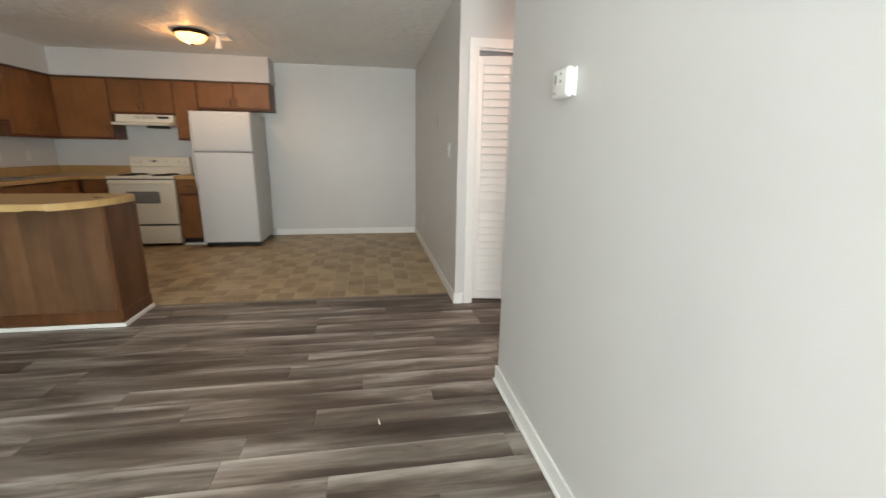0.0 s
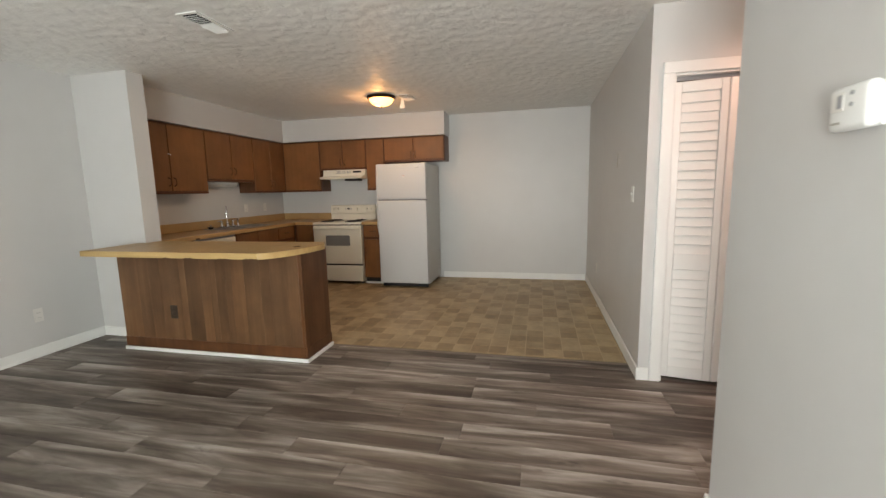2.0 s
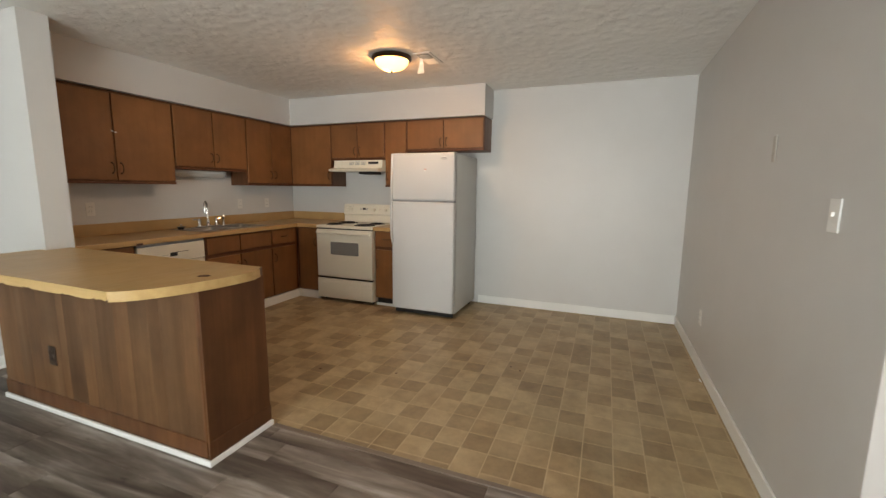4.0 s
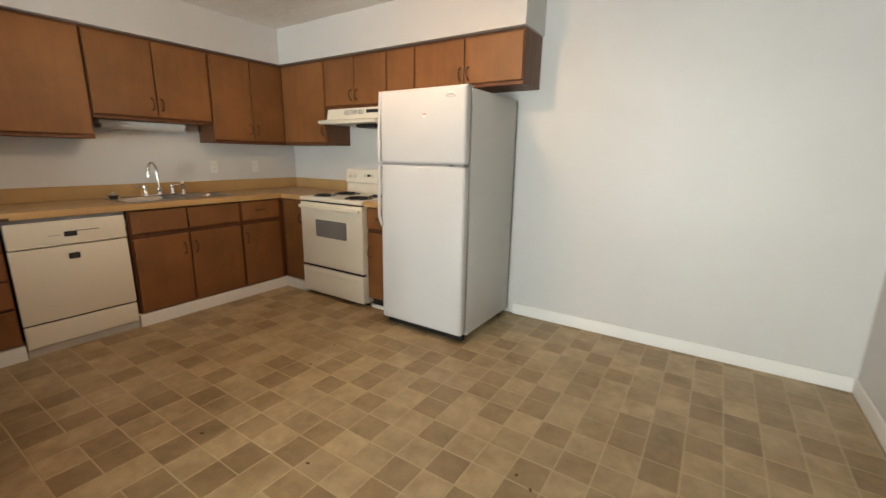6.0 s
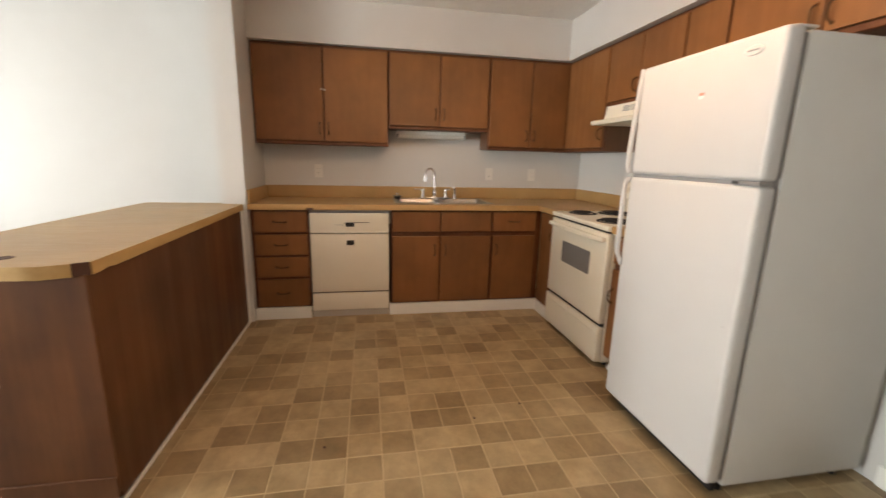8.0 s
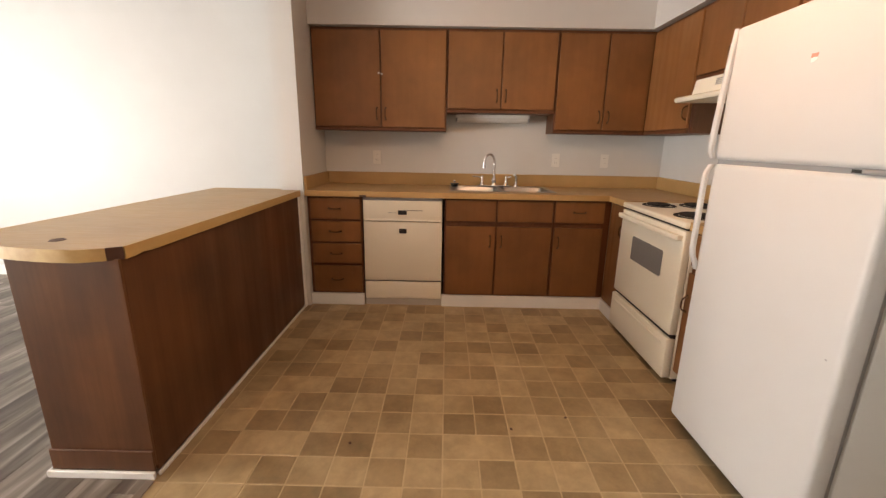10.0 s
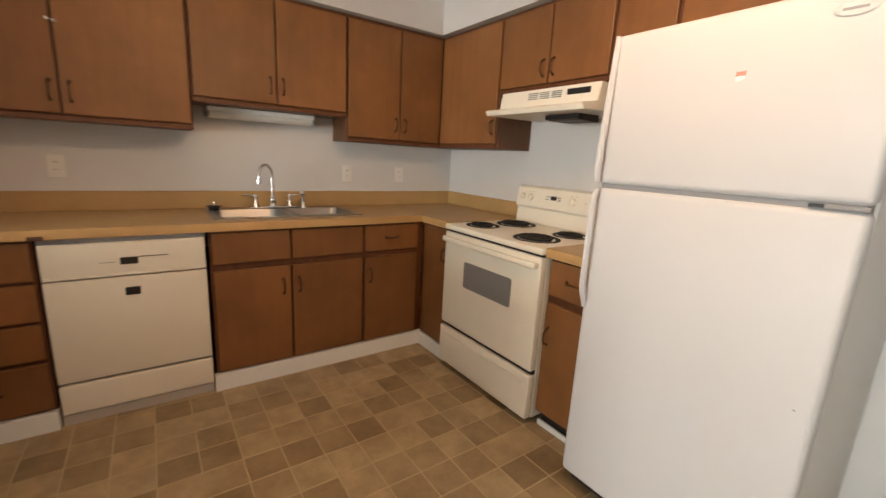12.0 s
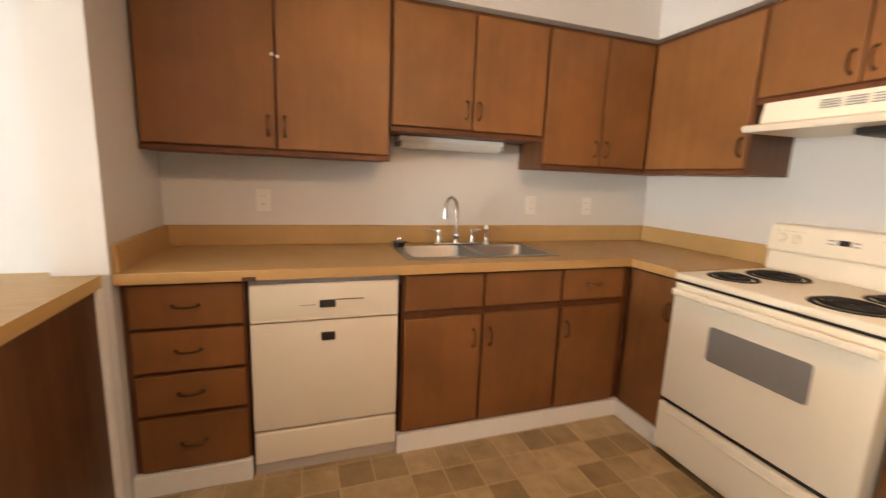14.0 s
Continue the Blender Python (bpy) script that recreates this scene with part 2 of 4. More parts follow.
def lamp_glass():
    m, n, l, b = mat("lamp_glass")
    b.inputs["Base Color"].default_value = (0.9, 0.75, 0.5, 1)
    b.inputs["Emission Color"].default_value = (1.0, 0.50, 0.15, 1)
    b.inputs["Emission Strength"].default_value = 6.0
    b.inputs["Roughness"].default_value = 0.4
    return m


def clear_glass():
    m, n, l, b = mat("window_glass")
    b.inputs["Transmission Weight"].default_value = 1.0
    b.inputs["Roughness"].default_value = 0.0
    b.inputs["IOR"].default_value = 1.45
    return m


M_CEIL, M_PLANK, M_LAMP, M_GLASS = ceiling_material(), plank_material(), lamp_glass(), clear_glass()
M_VINYL = {"D": vinyl_material("vinyl_dark_tile", [(0.0, (0.275, 0.190, 0.099)), (1.0, (0.338, 0.238, 0.127))]),
           "M": vinyl_material("vinyl_mid_tile", [(0.0, (0.345, 0.249, 0.138)), (1.0, (0.395, 0.290, 0.163))]),
           "L": vinyl_material("vinyl_light_tile", [(0.0, (0.400, 0.292, 0.164)), (1.0, (0.450, 0.333, 0.190))])}
M_GROUT = plain("vinyl_joint", (0.495, 0.372, 0.222), 0.5, 0.0, 0.15)
M_REDUCER = plain("reducer_strip", (0.19, 0.145, 0.115), 0.42, 0.0, 0.2, 30.0)
M_UNDER = plain("floor_underlay", (0.05, 0.04, 0.035), 0.7)
M_BURN = plain("burnt_laminate", (0.075, 0.028, 0.014), 0.6)


# ---- mesh helpers ----
def add_box(bm, x0, x1, y0, y1, z0, z1, bevel=0.0, seg=1):
    m = Matrix.Translation(((x0 + x1) / 2, (y0 + y1) / 2, (z0 + z1) / 2)) @ Matrix.Diagonal((abs(x1 - x0), abs(y1 - y0), abs(z1 - z0), 1))
    geo = bmesh.ops.create_cube(bm, size=1.0, matrix=m)["verts"]
    if bevel:
        edges = list({e for v in geo for e in v.link_edges})
        bmesh.ops.bevel(bm, geom=edges, offset=bevel, segments=seg, affect="EDGES", profile=0.5)
    return bm


def box(x0, x1, y0, y1, z0, z1, bevel=0.0, seg=1):
    return add_box(bmesh.new(), x0, x1, y0, y1, z0, z1, bevel, seg)


def add_cyl(bm, p, q, r, r2=None, n=16):
    p, q = Vector(p), Vector(q)
    m = Matrix.Translation((p + q) / 2) @ (q - p).to_track_quat("Z", "Y").to_matrix().to_4x4()
    bmesh.ops.create_cone(bm, cap_ends=True, segments=n, radius1=r, radius2=r if r2 is None else r2, depth=(q - p).length, matrix=m)
    return bm


def cyl(p, q, r, r2=None, n=16):
    return add_cyl(bmesh.new(), p, q, r, r2, n)


def add_tube(bm, pts, r, n=10):
    """A round bar along a line of points."""
    pts = [Vector(p) for p in pts]
    rings = []
    for i, p in enumerate(pts):
        d = (pts[min(i + 1, len(pts) - 1)] - pts[max(i - 1, 0)]).normalized()
        side = d.cross(Vector((0.13, 0.21, 0.97))).normalized()
        up = side.cross(d)
        rings.append([bm.verts.new(p + r * (math.cos(a) * side + math.sin(a) * up)) for a in np.linspace(0, 2 * math.pi, n, endpoint=False)])
    for a, b in zip(rings, rings[1:]):
        for i in range(n):
            bm.faces.new((a[i], a[(i + 1) % n], b[(i + 1) % n], b[i]))
    bm.faces.new(rings[0][::-1])
    bm.faces.new(rings[-1])
    return bm


def lathe(at, profile, n=32):
    """A round body from (radius, height) pairs about an upright axis."""
    bm = bmesh.new()
    rings = [[bm.verts.new((at[0] + r * math.cos(a), at[1] + r * math.sin(a), at[2] + h)) for a in np.linspace(0, 2 * math.pi, n, endpoint=False)] for r, h in profile]
    for a, b in zip(rings, rings[1:]):
        for i in range(n):
            bm.faces.new((a[i], a[(i + 1) % n], b[(i + 1) % n], b[i]))
    return bm


def prism(outline, z0, z1, bevel=0.0):
    """An upright solid over a flat outline."""
    bm = bmesh.new()
    low = [bm.verts.new((x, y, z0)) for x, y in outline]
    top = [bm.verts.new((x, y, z1)) for x, y in outline]
    bm.faces.new(low[::-1])
    bm.faces.new(top)
    for i in range(len(low)):
        j = (i + 1) % len(low)
        bm.faces.new((low[i], low[j], top[j], top[i]))
    bmesh.ops.recalc_face_normals(bm, faces=bm.faces)
    if bevel:
        edges = [e for e in bm.edges if abs(e.verts[0].co.z - e.verts[1].co.z) < 1e-6]
        bmesh.ops.bevel(bm, geom=edges, offset=bevel, segments=2, affect="EDGES", profile=0.5)
    return bm


def mesh_of(name, bm, material, smooth=False):
    bmesh.ops.recalc_face_normals(bm, faces=bm.faces)
    me = bpy.data.meshes.new(name)
    bm.to_mesh(me)
    bm.free()
    me.materials.append(material)
    if smooth:
        me.polygons.foreach_set("use_smooth", [True] * len(me.polygons))
        me.set_sharp_from_angle(angle=radians(40))
    return me


def part(name, bm, material, parent, label="", smooth=False):
    ob = new(name, mesh_of(name, bm, material, smooth))
    ob.parent = parent
    ob.matrix_parent_inverse = base_of(parent).inverted()
    return tagged(ob, label)


def base_of(ob):
    """Where an object stands before its parents have been evaluated."""
    if ob.parent is None:
        return ob.matrix_basis.copy()
    return base_of(ob.parent) @ ob.matrix_parent_inverse @ ob.matrix_basis


def thing(name, at, label, category, group=""):
    ob = new(name)
    ob.empty_display_size = 0.1
    ob.matrix_basis = Matrix.Translation(at)
    return tagged(ob, label, category, group)


def solid(name, bm, material, label, category, group="", kind="", smooth=False):
    return tagged(new(name, mesh_of(name, bm, material, smooth)), label, category, group, kind)


def structure(name, bm, material, label):
    return solid(name, bm, material, label, name.split("_")[0], kind="structure")


# ---- plan: the shell ----
XW, XE, YN, YS, H = -4.15, 0.722, 6.80, WY, 2.455
HALL0, HALL1, HALLX = 2.30, 3.555, 3.4
STUB0, STUB1, STUBX = 3.68, 3.845, -3.52
YV = 3.805
T = 0.12

structure("wall_west", box(XW - T, XW, YS - T, YN + T, 0, H), M_WALL, "pale grey painted plaster wall")
structure("wall_north", box(XW, XE + T, YN, YN + T, 0, H), M_WALL, "pale grey painted plaster wall behind the kitchen")
structure("wall_stub", box(XW, STUBX, STUB0, STUB1, 0, H), M_WALL, "short painted partition ending the kitchen counter")
structure("wall_east_kitchen", box(XE, XE + T, HALL1 + T, YN, 0, H), M_WALL, "pale grey painted wall with a light switch")
structure("wall_east_living", box(XE, XE + T, YS, HALL0, 0, H), M_WALL, "pale grey painted wall carrying the thermostat")
structure("wall_hall_south", box(XE + T, HALLX, HALL0 - T, HALL0, 0, H), M_WALL, "painted wall along the hallway")
structure("wall_hall_end", box(HALLX, HALLX + T, HALL0 - T, HALL1 + 0.9, 0, H), M_WALL, "painted wall closing the hallway")
DX0, DX1, DZ = 0.862, 2.08, 2.035
bm = box(XE, DX0, HALL1, HALL1 + T, 0, H)
add_box(bm, DX1, HALLX, HALL1, HALL1 + T, 0, H)
add_box(bm, DX0, DX1, HALL1, HALL1 + T, DZ, H)
structure("wall_closet", bm, M_WALL, "painted wall round the closet opening")
bm = box(XE + T, HALLX, HALL1 + 0.78, HALL1 + 0.9, 0, H)
structure("wall_closet_back", bm, M_WALL, "plain wall at the back of the closet")
bm = box(XW, WX0, YS - T, YS, 0, H)
add_box(bm, WX1, XE + T, YS - T, YS, 0, H)
add_box(bm, WX0, WX1, YS - T, YS, WZ, H)
structure("wall_south", bm, M_WALL, "painted wall with a glazed patio door")
structure("ceiling", box(XW - T, HALLX + T, YS - T, YN + T, H, H + 0.12), M_CEIL, "white stomp-textured plaster ceiling")
structure("floor_slab", box(XW - T, HALLX + T, YS - T, YN + T, -0.12, -0.006), M_UNDER, "concrete slab under the floor coverings")
structure("ground", box(-60, 60, -60, YS - T - 0.01, -0.4, -0.15), plain("outside_ground", (0.16, 0.17, 0.10), 0.9, 0.0, 0.4, 2.0), "open ground outside the patio door")

# soffit over the wall cabinets
SX, SY, SZ, SXE = -3.842, 6.45, 2.135, -1.272
bm = prism([(XW, STUB1), (SX, STUB1), (SX, SY), (SXE, SY), (SXE, YN), (XW, YN)], SZ, H)
structure("soffit", bm, M_WALL, "painted plaster soffit above the wall cabinets")


# ---- skirting boards ----
def skirting(name, x0, x1, y0, y1, out, shoe=0.0):
    """A board with a rounded top and a small shoe; out is the side that faces the room."""
    bm = box(x0, x1, y0, y1, 0.0, 0.092, 0.003, 1)
    dx, dy = out
    if shoe:
        add_box(bm, x0 + min(dx, 0) * shoe, x1 + max(dx, 0) * shoe, y0 + min(dy, 0) * shoe, y1 + max(dy, 0) * shoe, 0.0, 0.018, 0.004, 2)
    return structure(name, bm, M_TRIM, "white painted skirting board")


b = 0.013
skirting("baseboard_west", XW, XW + b, YS, STUB0, (1, 0), 0.011)
skirting("baseboard_stub", XW + b, STUBX, STUB0 - b, STUB0, (0, -1))
skirting("baseboard_north", -1.40, XE - b, YN - b, YN, (0, -1))
skirting("baseboard_east_kitchen", XE - b, XE, HALL1 - b, YN, (-1, 0))
skirting("baseboard_closet_wall", XE, 0.79, HALL1 - b, HALL1, (0, -1))
skirting("baseboard_east_living", XE - b, XE, YS, HALL0 + b, (-1, 0), 0.011)
skirting("baseboard_hall_south", XE, HALLX, HALL0, HALL0 + b, (0, 1))


# ---- kitchen cabinets ----
def slab_box(o, front, u0, u1, d0, d1, z0, z1, bevel=0.0, seg=1, bm=None):
    """A box against a cabinet run: u along the run, d out of its front into the room."""
    bm = bm or bmesh.new()
    if o == "W":
        return add_box(bm, front + d0, front + d1, u0, u1, z0, z1, bevel, seg)
    return add_box(bm, u0, u1, front - d1, front - d0, z0, z1, bevel, seg)


def spot(o, front, u, d, z):
    return (front + d, u, z) if o == "W" else (u, front - d, z)


def pull(parent, o, front, u, z, upright=True, length=0.085):
    """A small bow handle in antique brass with two feet."""
    h = length / 2
    ends = [(0, -h), (0, h)] if upright else [(-h, 0), (h, 0)]
    pts = []
    for k in np.linspace(-1, 1, 9):
        a = k * h
        out = 0.024 * (1 - abs(k) ** 4) + 0.004
        pts.append(spot(o, front, u + (0 if upright else a), out, z + (a if upright else 0)))
    bm = add_tube(bmesh.new(), pts, 0.0045, 8)
    for du, dz in ends:
        add_cyl(bm, spot(o, front, u + du, -0.001, z + dz), spot(o, front, u + du, 0.005, z + dz), 0.009, 0.006, 10)
    return part("handle", bm, M_BRASS, parent, "antique brass bow handle", True)


def leaf(name, parent, o, front, u0, u1, z0, z1, handle=None):
    """A flat slab front, eased at the edges; handle: None or (u, z, upright)."""
    ob = part(name, slab_box(o, front, u0, u1, 0.0, 0.019, z0, z1, 0.004, 2), M_CAB, parent)
    if handle:
        pull(ob, o, front + (0.019 if o == "W" else -0.019), *handle)
    return ob


def cabinet(name, o, front, u0, u1, depth, z0, z1, label, group, leaves, rail=True, inner=0.0):
    """leaves: rows of kind, u0, u1, z0, z1, handle."""
    at = spot(o, front, (u0 + u1) / 2, -depth / 2, z0)
    cab = thing(name, at, label, "cabinet", group)
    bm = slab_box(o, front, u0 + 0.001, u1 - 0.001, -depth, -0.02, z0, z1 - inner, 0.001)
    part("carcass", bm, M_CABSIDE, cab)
    fr = slab_box(o, front, u0 + 0.001, u1 - 0.001, -0.02, -0.001, z0, z1, 0.001)
    part("face_frame", fr, M_FRAME, cab, "dark-stained face frame")
    if rail:
        part("bottom_rail", slab_box(o, front, u0 + 0.001, u1 - 0.001, 0.0, 0.012, z0, z0 + 0.024, 0.003), M_FRAME, cab)
    for kind, a, c, p, q, h in leaves:
        leaf(kind, cab, o, front, a, c, p, q, h)
    return cab


FW, FN = -3.897, 6.502
UB, UT = 1.372, SZ - 0.002
g = "wall cabinets"


def pair(u0, um, u1, z0, z1, hz=None):
    z = z0 + 0.13 if hz is None else hz
    return [("door", u0 + 0.010, um - 0.005, z0 + 0.030, z1 - 0.022, (um - 0.035, z, True)),
            ("door", um + 0.005, u1 - 0.010, z0 + 0.030, z1 - 0.022, (um + 0.035, z, True))]


cabinet("wall_cabinet", "W", FW, STUB1 + 0.004, 4.905, FW - XW - 0.002, UB, UT, "brown slab-door wall cabinet beside the partition", g, pair(STUB1 + 0.004, 4.385, 4.905, UB, UT))
cabinet("wall_cabinet", "W", FW, 4.905, 5.765, FW - XW - 0.002, 1.520, UT, "short brown wall cabinet above the sink", g, pair(4.905, 5.335, 5.765, 1.520, UT))
cabinet("wall_cabinet", "W", FW, 5.765, FN, FW - XW - 0.002, UB, UT, "brown slab-door wall cabinet running into the corner", g,
        [("door", 5.775, 6.145, UB + 0.03, UT - 0.022, (6.115, UB + 0.13, True)), ("door", 6.155, 6.485, UB + 0.03, UT - 0.022, (6.188, UB + 0.13, True))])
cabinet("wall_cabinet", "N", FN, XW + 0.002, -3.255, YN - FN - 0.002, UB, UT, "brown corner wall cabinet with one slab door", g,
        [("door", FW + 0.03, -3.265, UB + 0.03, UT - 0.022, (-3.29, UB + 0.13, True))])
cabinet("wall_cabinet", "N", FN, -3.255, -2.495, YN - FN - 0.002, 1.690, UT, "short brown wall cabinet above the cooker hood", g, pair(-3.255, -2.872, -2.495, 1.690, UT, 1.80))
cabinet("wall_cabinet", "N", FN, -2.495, -2.205, YN - FN - 0.002, UB, UT, "narrow brown wall cabinet beside the refrigerator", g,
        [("door", -2.485, -2.215, UB + 0.03, UT - 0.022, (-2.458, UB + 0.13, True))])
cabinet("wall_cabinet", "N", FN, -2.205, -1.285, YN - FN - 0.002, 1.775, UT, "short brown wall cabinet above the refrigerator", g, pair(-2.205, -1.750, -1.285, 1.775, UT, 1.875))

BW, BN = -3.575, 6.185
BZ0, BZ1 = 0.094, 0.878
g = "base cabinets"
rows = [("drawer", STUB1 + 0.03, 4.258, p, q, (4.06, (p + q) / 2, False)) for p, q in ((0.104, 0.326), (0.346, 0.507), (0.522, 0.684), (0.700, 0.866))]
cabinet("base_cabinet", "W", BW, STUB1 + 0.004, 4.268, BW - XW - 0.002, BZ0, BZ1, "brown base cabinet with four drawers", g, rows, False)
cabinet("base_cabinet", "W", BW, 4.906, 5.745, BW - XW - 0.002, BZ0, BZ1, "brown sink base cabinet with two doors", g,
        [("false_front", 4.918, 5.300, 0.700, 0.866, None), ("false_front", 5.312, 5.735, 0.700, 0.866, None),
         ("door", 4.918, 5.300, 0.104, 0.662, (5.262, 0.545, True)), ("door", 5.312, 5.735, 0.104, 0.662, (5.350, 0.545, True))], False, 0.20)
cabinet("base_cabinet", "W", BW, 5.745, BN, BW - XW - 0.002, BZ0, BZ1, "brown base cabinet with a drawer over a door", g,
        [("drawer", 5.755, 6.13, 0.700, 0.866, (5.94, 0.784, False)), ("door", 5.755, 6.13, 0.104, 0.662, (5.79, 0.545, True))], False)
cabinet("base_cabinet", "N", BN, BW, -3.243, YN - BN - 0.002, BZ0, BZ1, "narrow brown corner base cabinet beside the cooker", g,
        [("door", BW + 0.045, -3.255, 0.104, 0.866, (-3.285, 0.70, True))], False)
cabinet("base_cabinet", "N", BN, -2.462, -2.155, YN - BN - 0.002, BZ0, BZ1, "narrow brown base cabinet with a drawer over a door", g,
        [("drawer", -2.450, -2.165, 0.700, 0.866, (-2.308, 0.784, False)), ("door", -2.450, -2.165, 0.104, 0.662, (-2.425, 0.50, True))], False)

# white toe boards
structure("toe_board_west_a", box(BW - 0.01, BW + 0.027, STUB1 + 0.001, 4.27, 0.0, 0.094, 0.002), M_TRIM, "white painted toe board under the cabinets")
structure("toe_board_west_b", box(BW - 0.01, BW + 0.027, 4.892, BN + 0.01, 0.0, 0.094, 0.002), M_TRIM, "white painted toe board under the cabinets")
structure("toe_board_north", box(BW + 0.027, -3.245, BN - 0.020, BN + 0.01, 0.0, 0.094, 0.002), M_TRIM, "white painted toe board under the cabinets")
structure("toe_strip_north", box(-2.462, -2.155, BN + 0.022, BN + 0.034, 0.0, 0.030, 0.002), M_TRIM, "loose white strip on the floor under the cabinet")
# near-black sheet stands in for the shade in this open toe space
structure("toe_board_north_b", box(-2.462, -2.155, BN + 0.05, BN + 0.07, 0.0, 0.094, 0.002), M_GAP_SHADE, "dark sheet standing in for the shade of the open toe space")

# ---- worktops ----
CT, CB = 0.920, 0.882
CFX, CFY = -3.530, 6.145
SINK = (-4.085, -3.645, 4.945, 5.772)
worktop = thing("worktop", ((XW + CFX) / 2, 5.0, CB), "tan wood-grain laminate worktop with a low upstand", "worktop")
bm = bmesh.new()
for x0, x1, y0, y1 in ((XW + 0.002, CFX, STUB1 + 0.002, SINK[2] + 0.02), (XW + 0.002, CFX, SINK[3] - 0.02, YN - 0.002), (XW + 0.002, SINK[0] + 0.02, SINK[2] + 0.02, SINK[3] - 0.02), (SINK[1] - 0.02, CFX, SINK[2] + 0.02, SINK[3] - 0.02), (CFX, -3.240, CFY, YN - 0.002)):
    add_box(bm, x0, x1, y0, y1, CB, CT)
bmesh.ops.remove_doubles(bm, verts=bm.verts, dist=1e-5)
part("top", bm, M_COUNTER, worktop)
part("front_edge", box(CFX, CFX + 0.004, STUB1 + 0.002, CFY - 0.004, CB - 0.004, CT + 0.0005, 0.0015), M_EDGE2, worktop)
part("front_edge", box(CFX, -3.240, CFY - 0.004, CFY, CB - 0.004, CT + 0.0005, 0.0015), M_EDGE2, worktop)
part("edge_chip", box(CFX + 0.001, CFX + 0.0055, 4.262, 4.312, CB - 0.005, CB + 0.012, 0.001), M_BURN, worktop, "chipped bare edge")
part("upstand", box(XW + 0.001, XW + 0.02, STUB1 + 0.022, YN - 0.021, CT, 1.024, 0.003), M_COUNTER, worktop)
part("upstand", box(XW + 0.001, -3.235, YN - 0.02, YN - 0.001, CT, 1.024, 0.003), M_COUNTER, worktop)
part("upstand", box(XW + 0.001, CFX - 0.01, STUB1 + 0.001, STUB1 + 0.02, CT, 1.024, 0.003), M_COUNTER, worktop)
short = thing("worktop", (-2.31, 6.47, CB), "short tan laminate worktop between cooker and refrigerator", "worktop")
part("top", box(-2.464, -2.153, CFY, YN - 0.002, CB, CT), M_COUNTER, short)
part("front_edge", box(-2.464, -2.153, CFY - 0.004, CFY, CB - 0.004, CT + 0.0005, 0.0015), M_EDGE2, short)
part("upstand", box(-2.464, -2.153, YN - 0.02, YN - 0.001, CT, 1.024, 0.003), M_COUNTER, short)

# ---- peninsula ----
BT, BB = 0.922, 0.884
PX0, PX1, PY0, PY1 = -3.555, -1.757, 3.415, 3.808
pen = thing("peninsula", ((PX0 + PX1) / 2, (PY0 + PY1) / 2, 0), "peninsula clad in brown vertical wood boards", "peninsula")
bm = box(STUBX + 0.003, PX1 - 0.012, PY0 + 0.014, PY1 - 0.014, 0.03, BB - 0.002)
part("core", bm, M_FRAME, pen)
rng = random.Random(5)
x = PX0
while x < PX1 - 0.04:
    w = min(rng.choice((0.06, 0.09, 0.12, 0.15, 0.2)), PX1 - 0.035 - x)
    if PX1 - 0.035 - (x + w) < 0.05:
        w = PX1 - 0.035 - x
    if w <= 0.01:
        break
    part("board", box(x + 0.0003, x + w - 0.0003, PY0, PY0 + 0.013, 0.115, BB - 0.002, 0.0007), M_PANEL, pen)
    x += w
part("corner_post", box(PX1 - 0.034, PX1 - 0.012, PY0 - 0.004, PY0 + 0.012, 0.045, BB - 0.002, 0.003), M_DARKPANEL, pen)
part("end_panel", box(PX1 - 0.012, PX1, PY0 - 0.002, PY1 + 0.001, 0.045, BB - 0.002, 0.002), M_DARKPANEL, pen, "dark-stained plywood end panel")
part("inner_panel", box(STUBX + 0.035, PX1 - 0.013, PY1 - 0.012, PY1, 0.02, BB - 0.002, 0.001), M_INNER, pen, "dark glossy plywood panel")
part("inner_trim", box(STUBX + 0.002, STUBX + 0.034, PY1 - 0.01, PY1 + 0.012, 0.0, BB - 0.002, 0.002), M_TRIM, pen, "white painted trim strip")
part("base_rail", box(PX0, PX1 - 0.012, PY0 - 0.008, PY0, 0.03, 0.118, 0.002), M_DARKPANEL, pen)
part("base_rail", box(PX1, PX1 + 0.008, PY0 - 0.008, PY1, 0.03, 0.118, 0.002), M_DARKPANEL, pen)
part("base_trim", box(PX0 - 0.004, PX1 + 0.022, PY0 - 0.022, PY0 - 0.008, 0.0, 0.030, 0.004, 2), M_TRIM, pen, "white painted quarter-round")
part("base_trim", box(PX1 + 0.008, PX1 + 0.022, PY0 - 0.0085, PY1 + 0.002, 0.0, 0.030, 0.004, 2), M_TRIM, pen, "white painted quarter-round")
part("base_trim", box(STUBX + 0.036, PX1 - 0.002, PY1, PY1 + 0.012, 0.0, 0.016, 0.004, 2), M_PLATE, pen, "beige quarter-round")

PCW, PCS, PCN = -3.580, 3.150, 3.815
arc = []
for k in np.linspace(0, 1, 15):
    a = radians(-76 + 76 * k)
    arc.append((-2.000 + 0.280 * math.cos(a), 3.70 + 0.575 * math.sin(a)))
outline = [(PCW, STUB0 - 0.003), (PCW, PCS)] + arc + [(-1.752, 3.775), (-1.778, PCN), (STUBX + 0.004, PCN), (STUBX + 0.004, STUB0 - 0.003)]
bar = thing("bar_top", ((PCW - 1.7) / 2, 3.5, BB), "tan laminate bar top with a rounded end and chipped edge", "worktop")
part("top", prism(outline, BB, BT), M_COUNTER, bar)

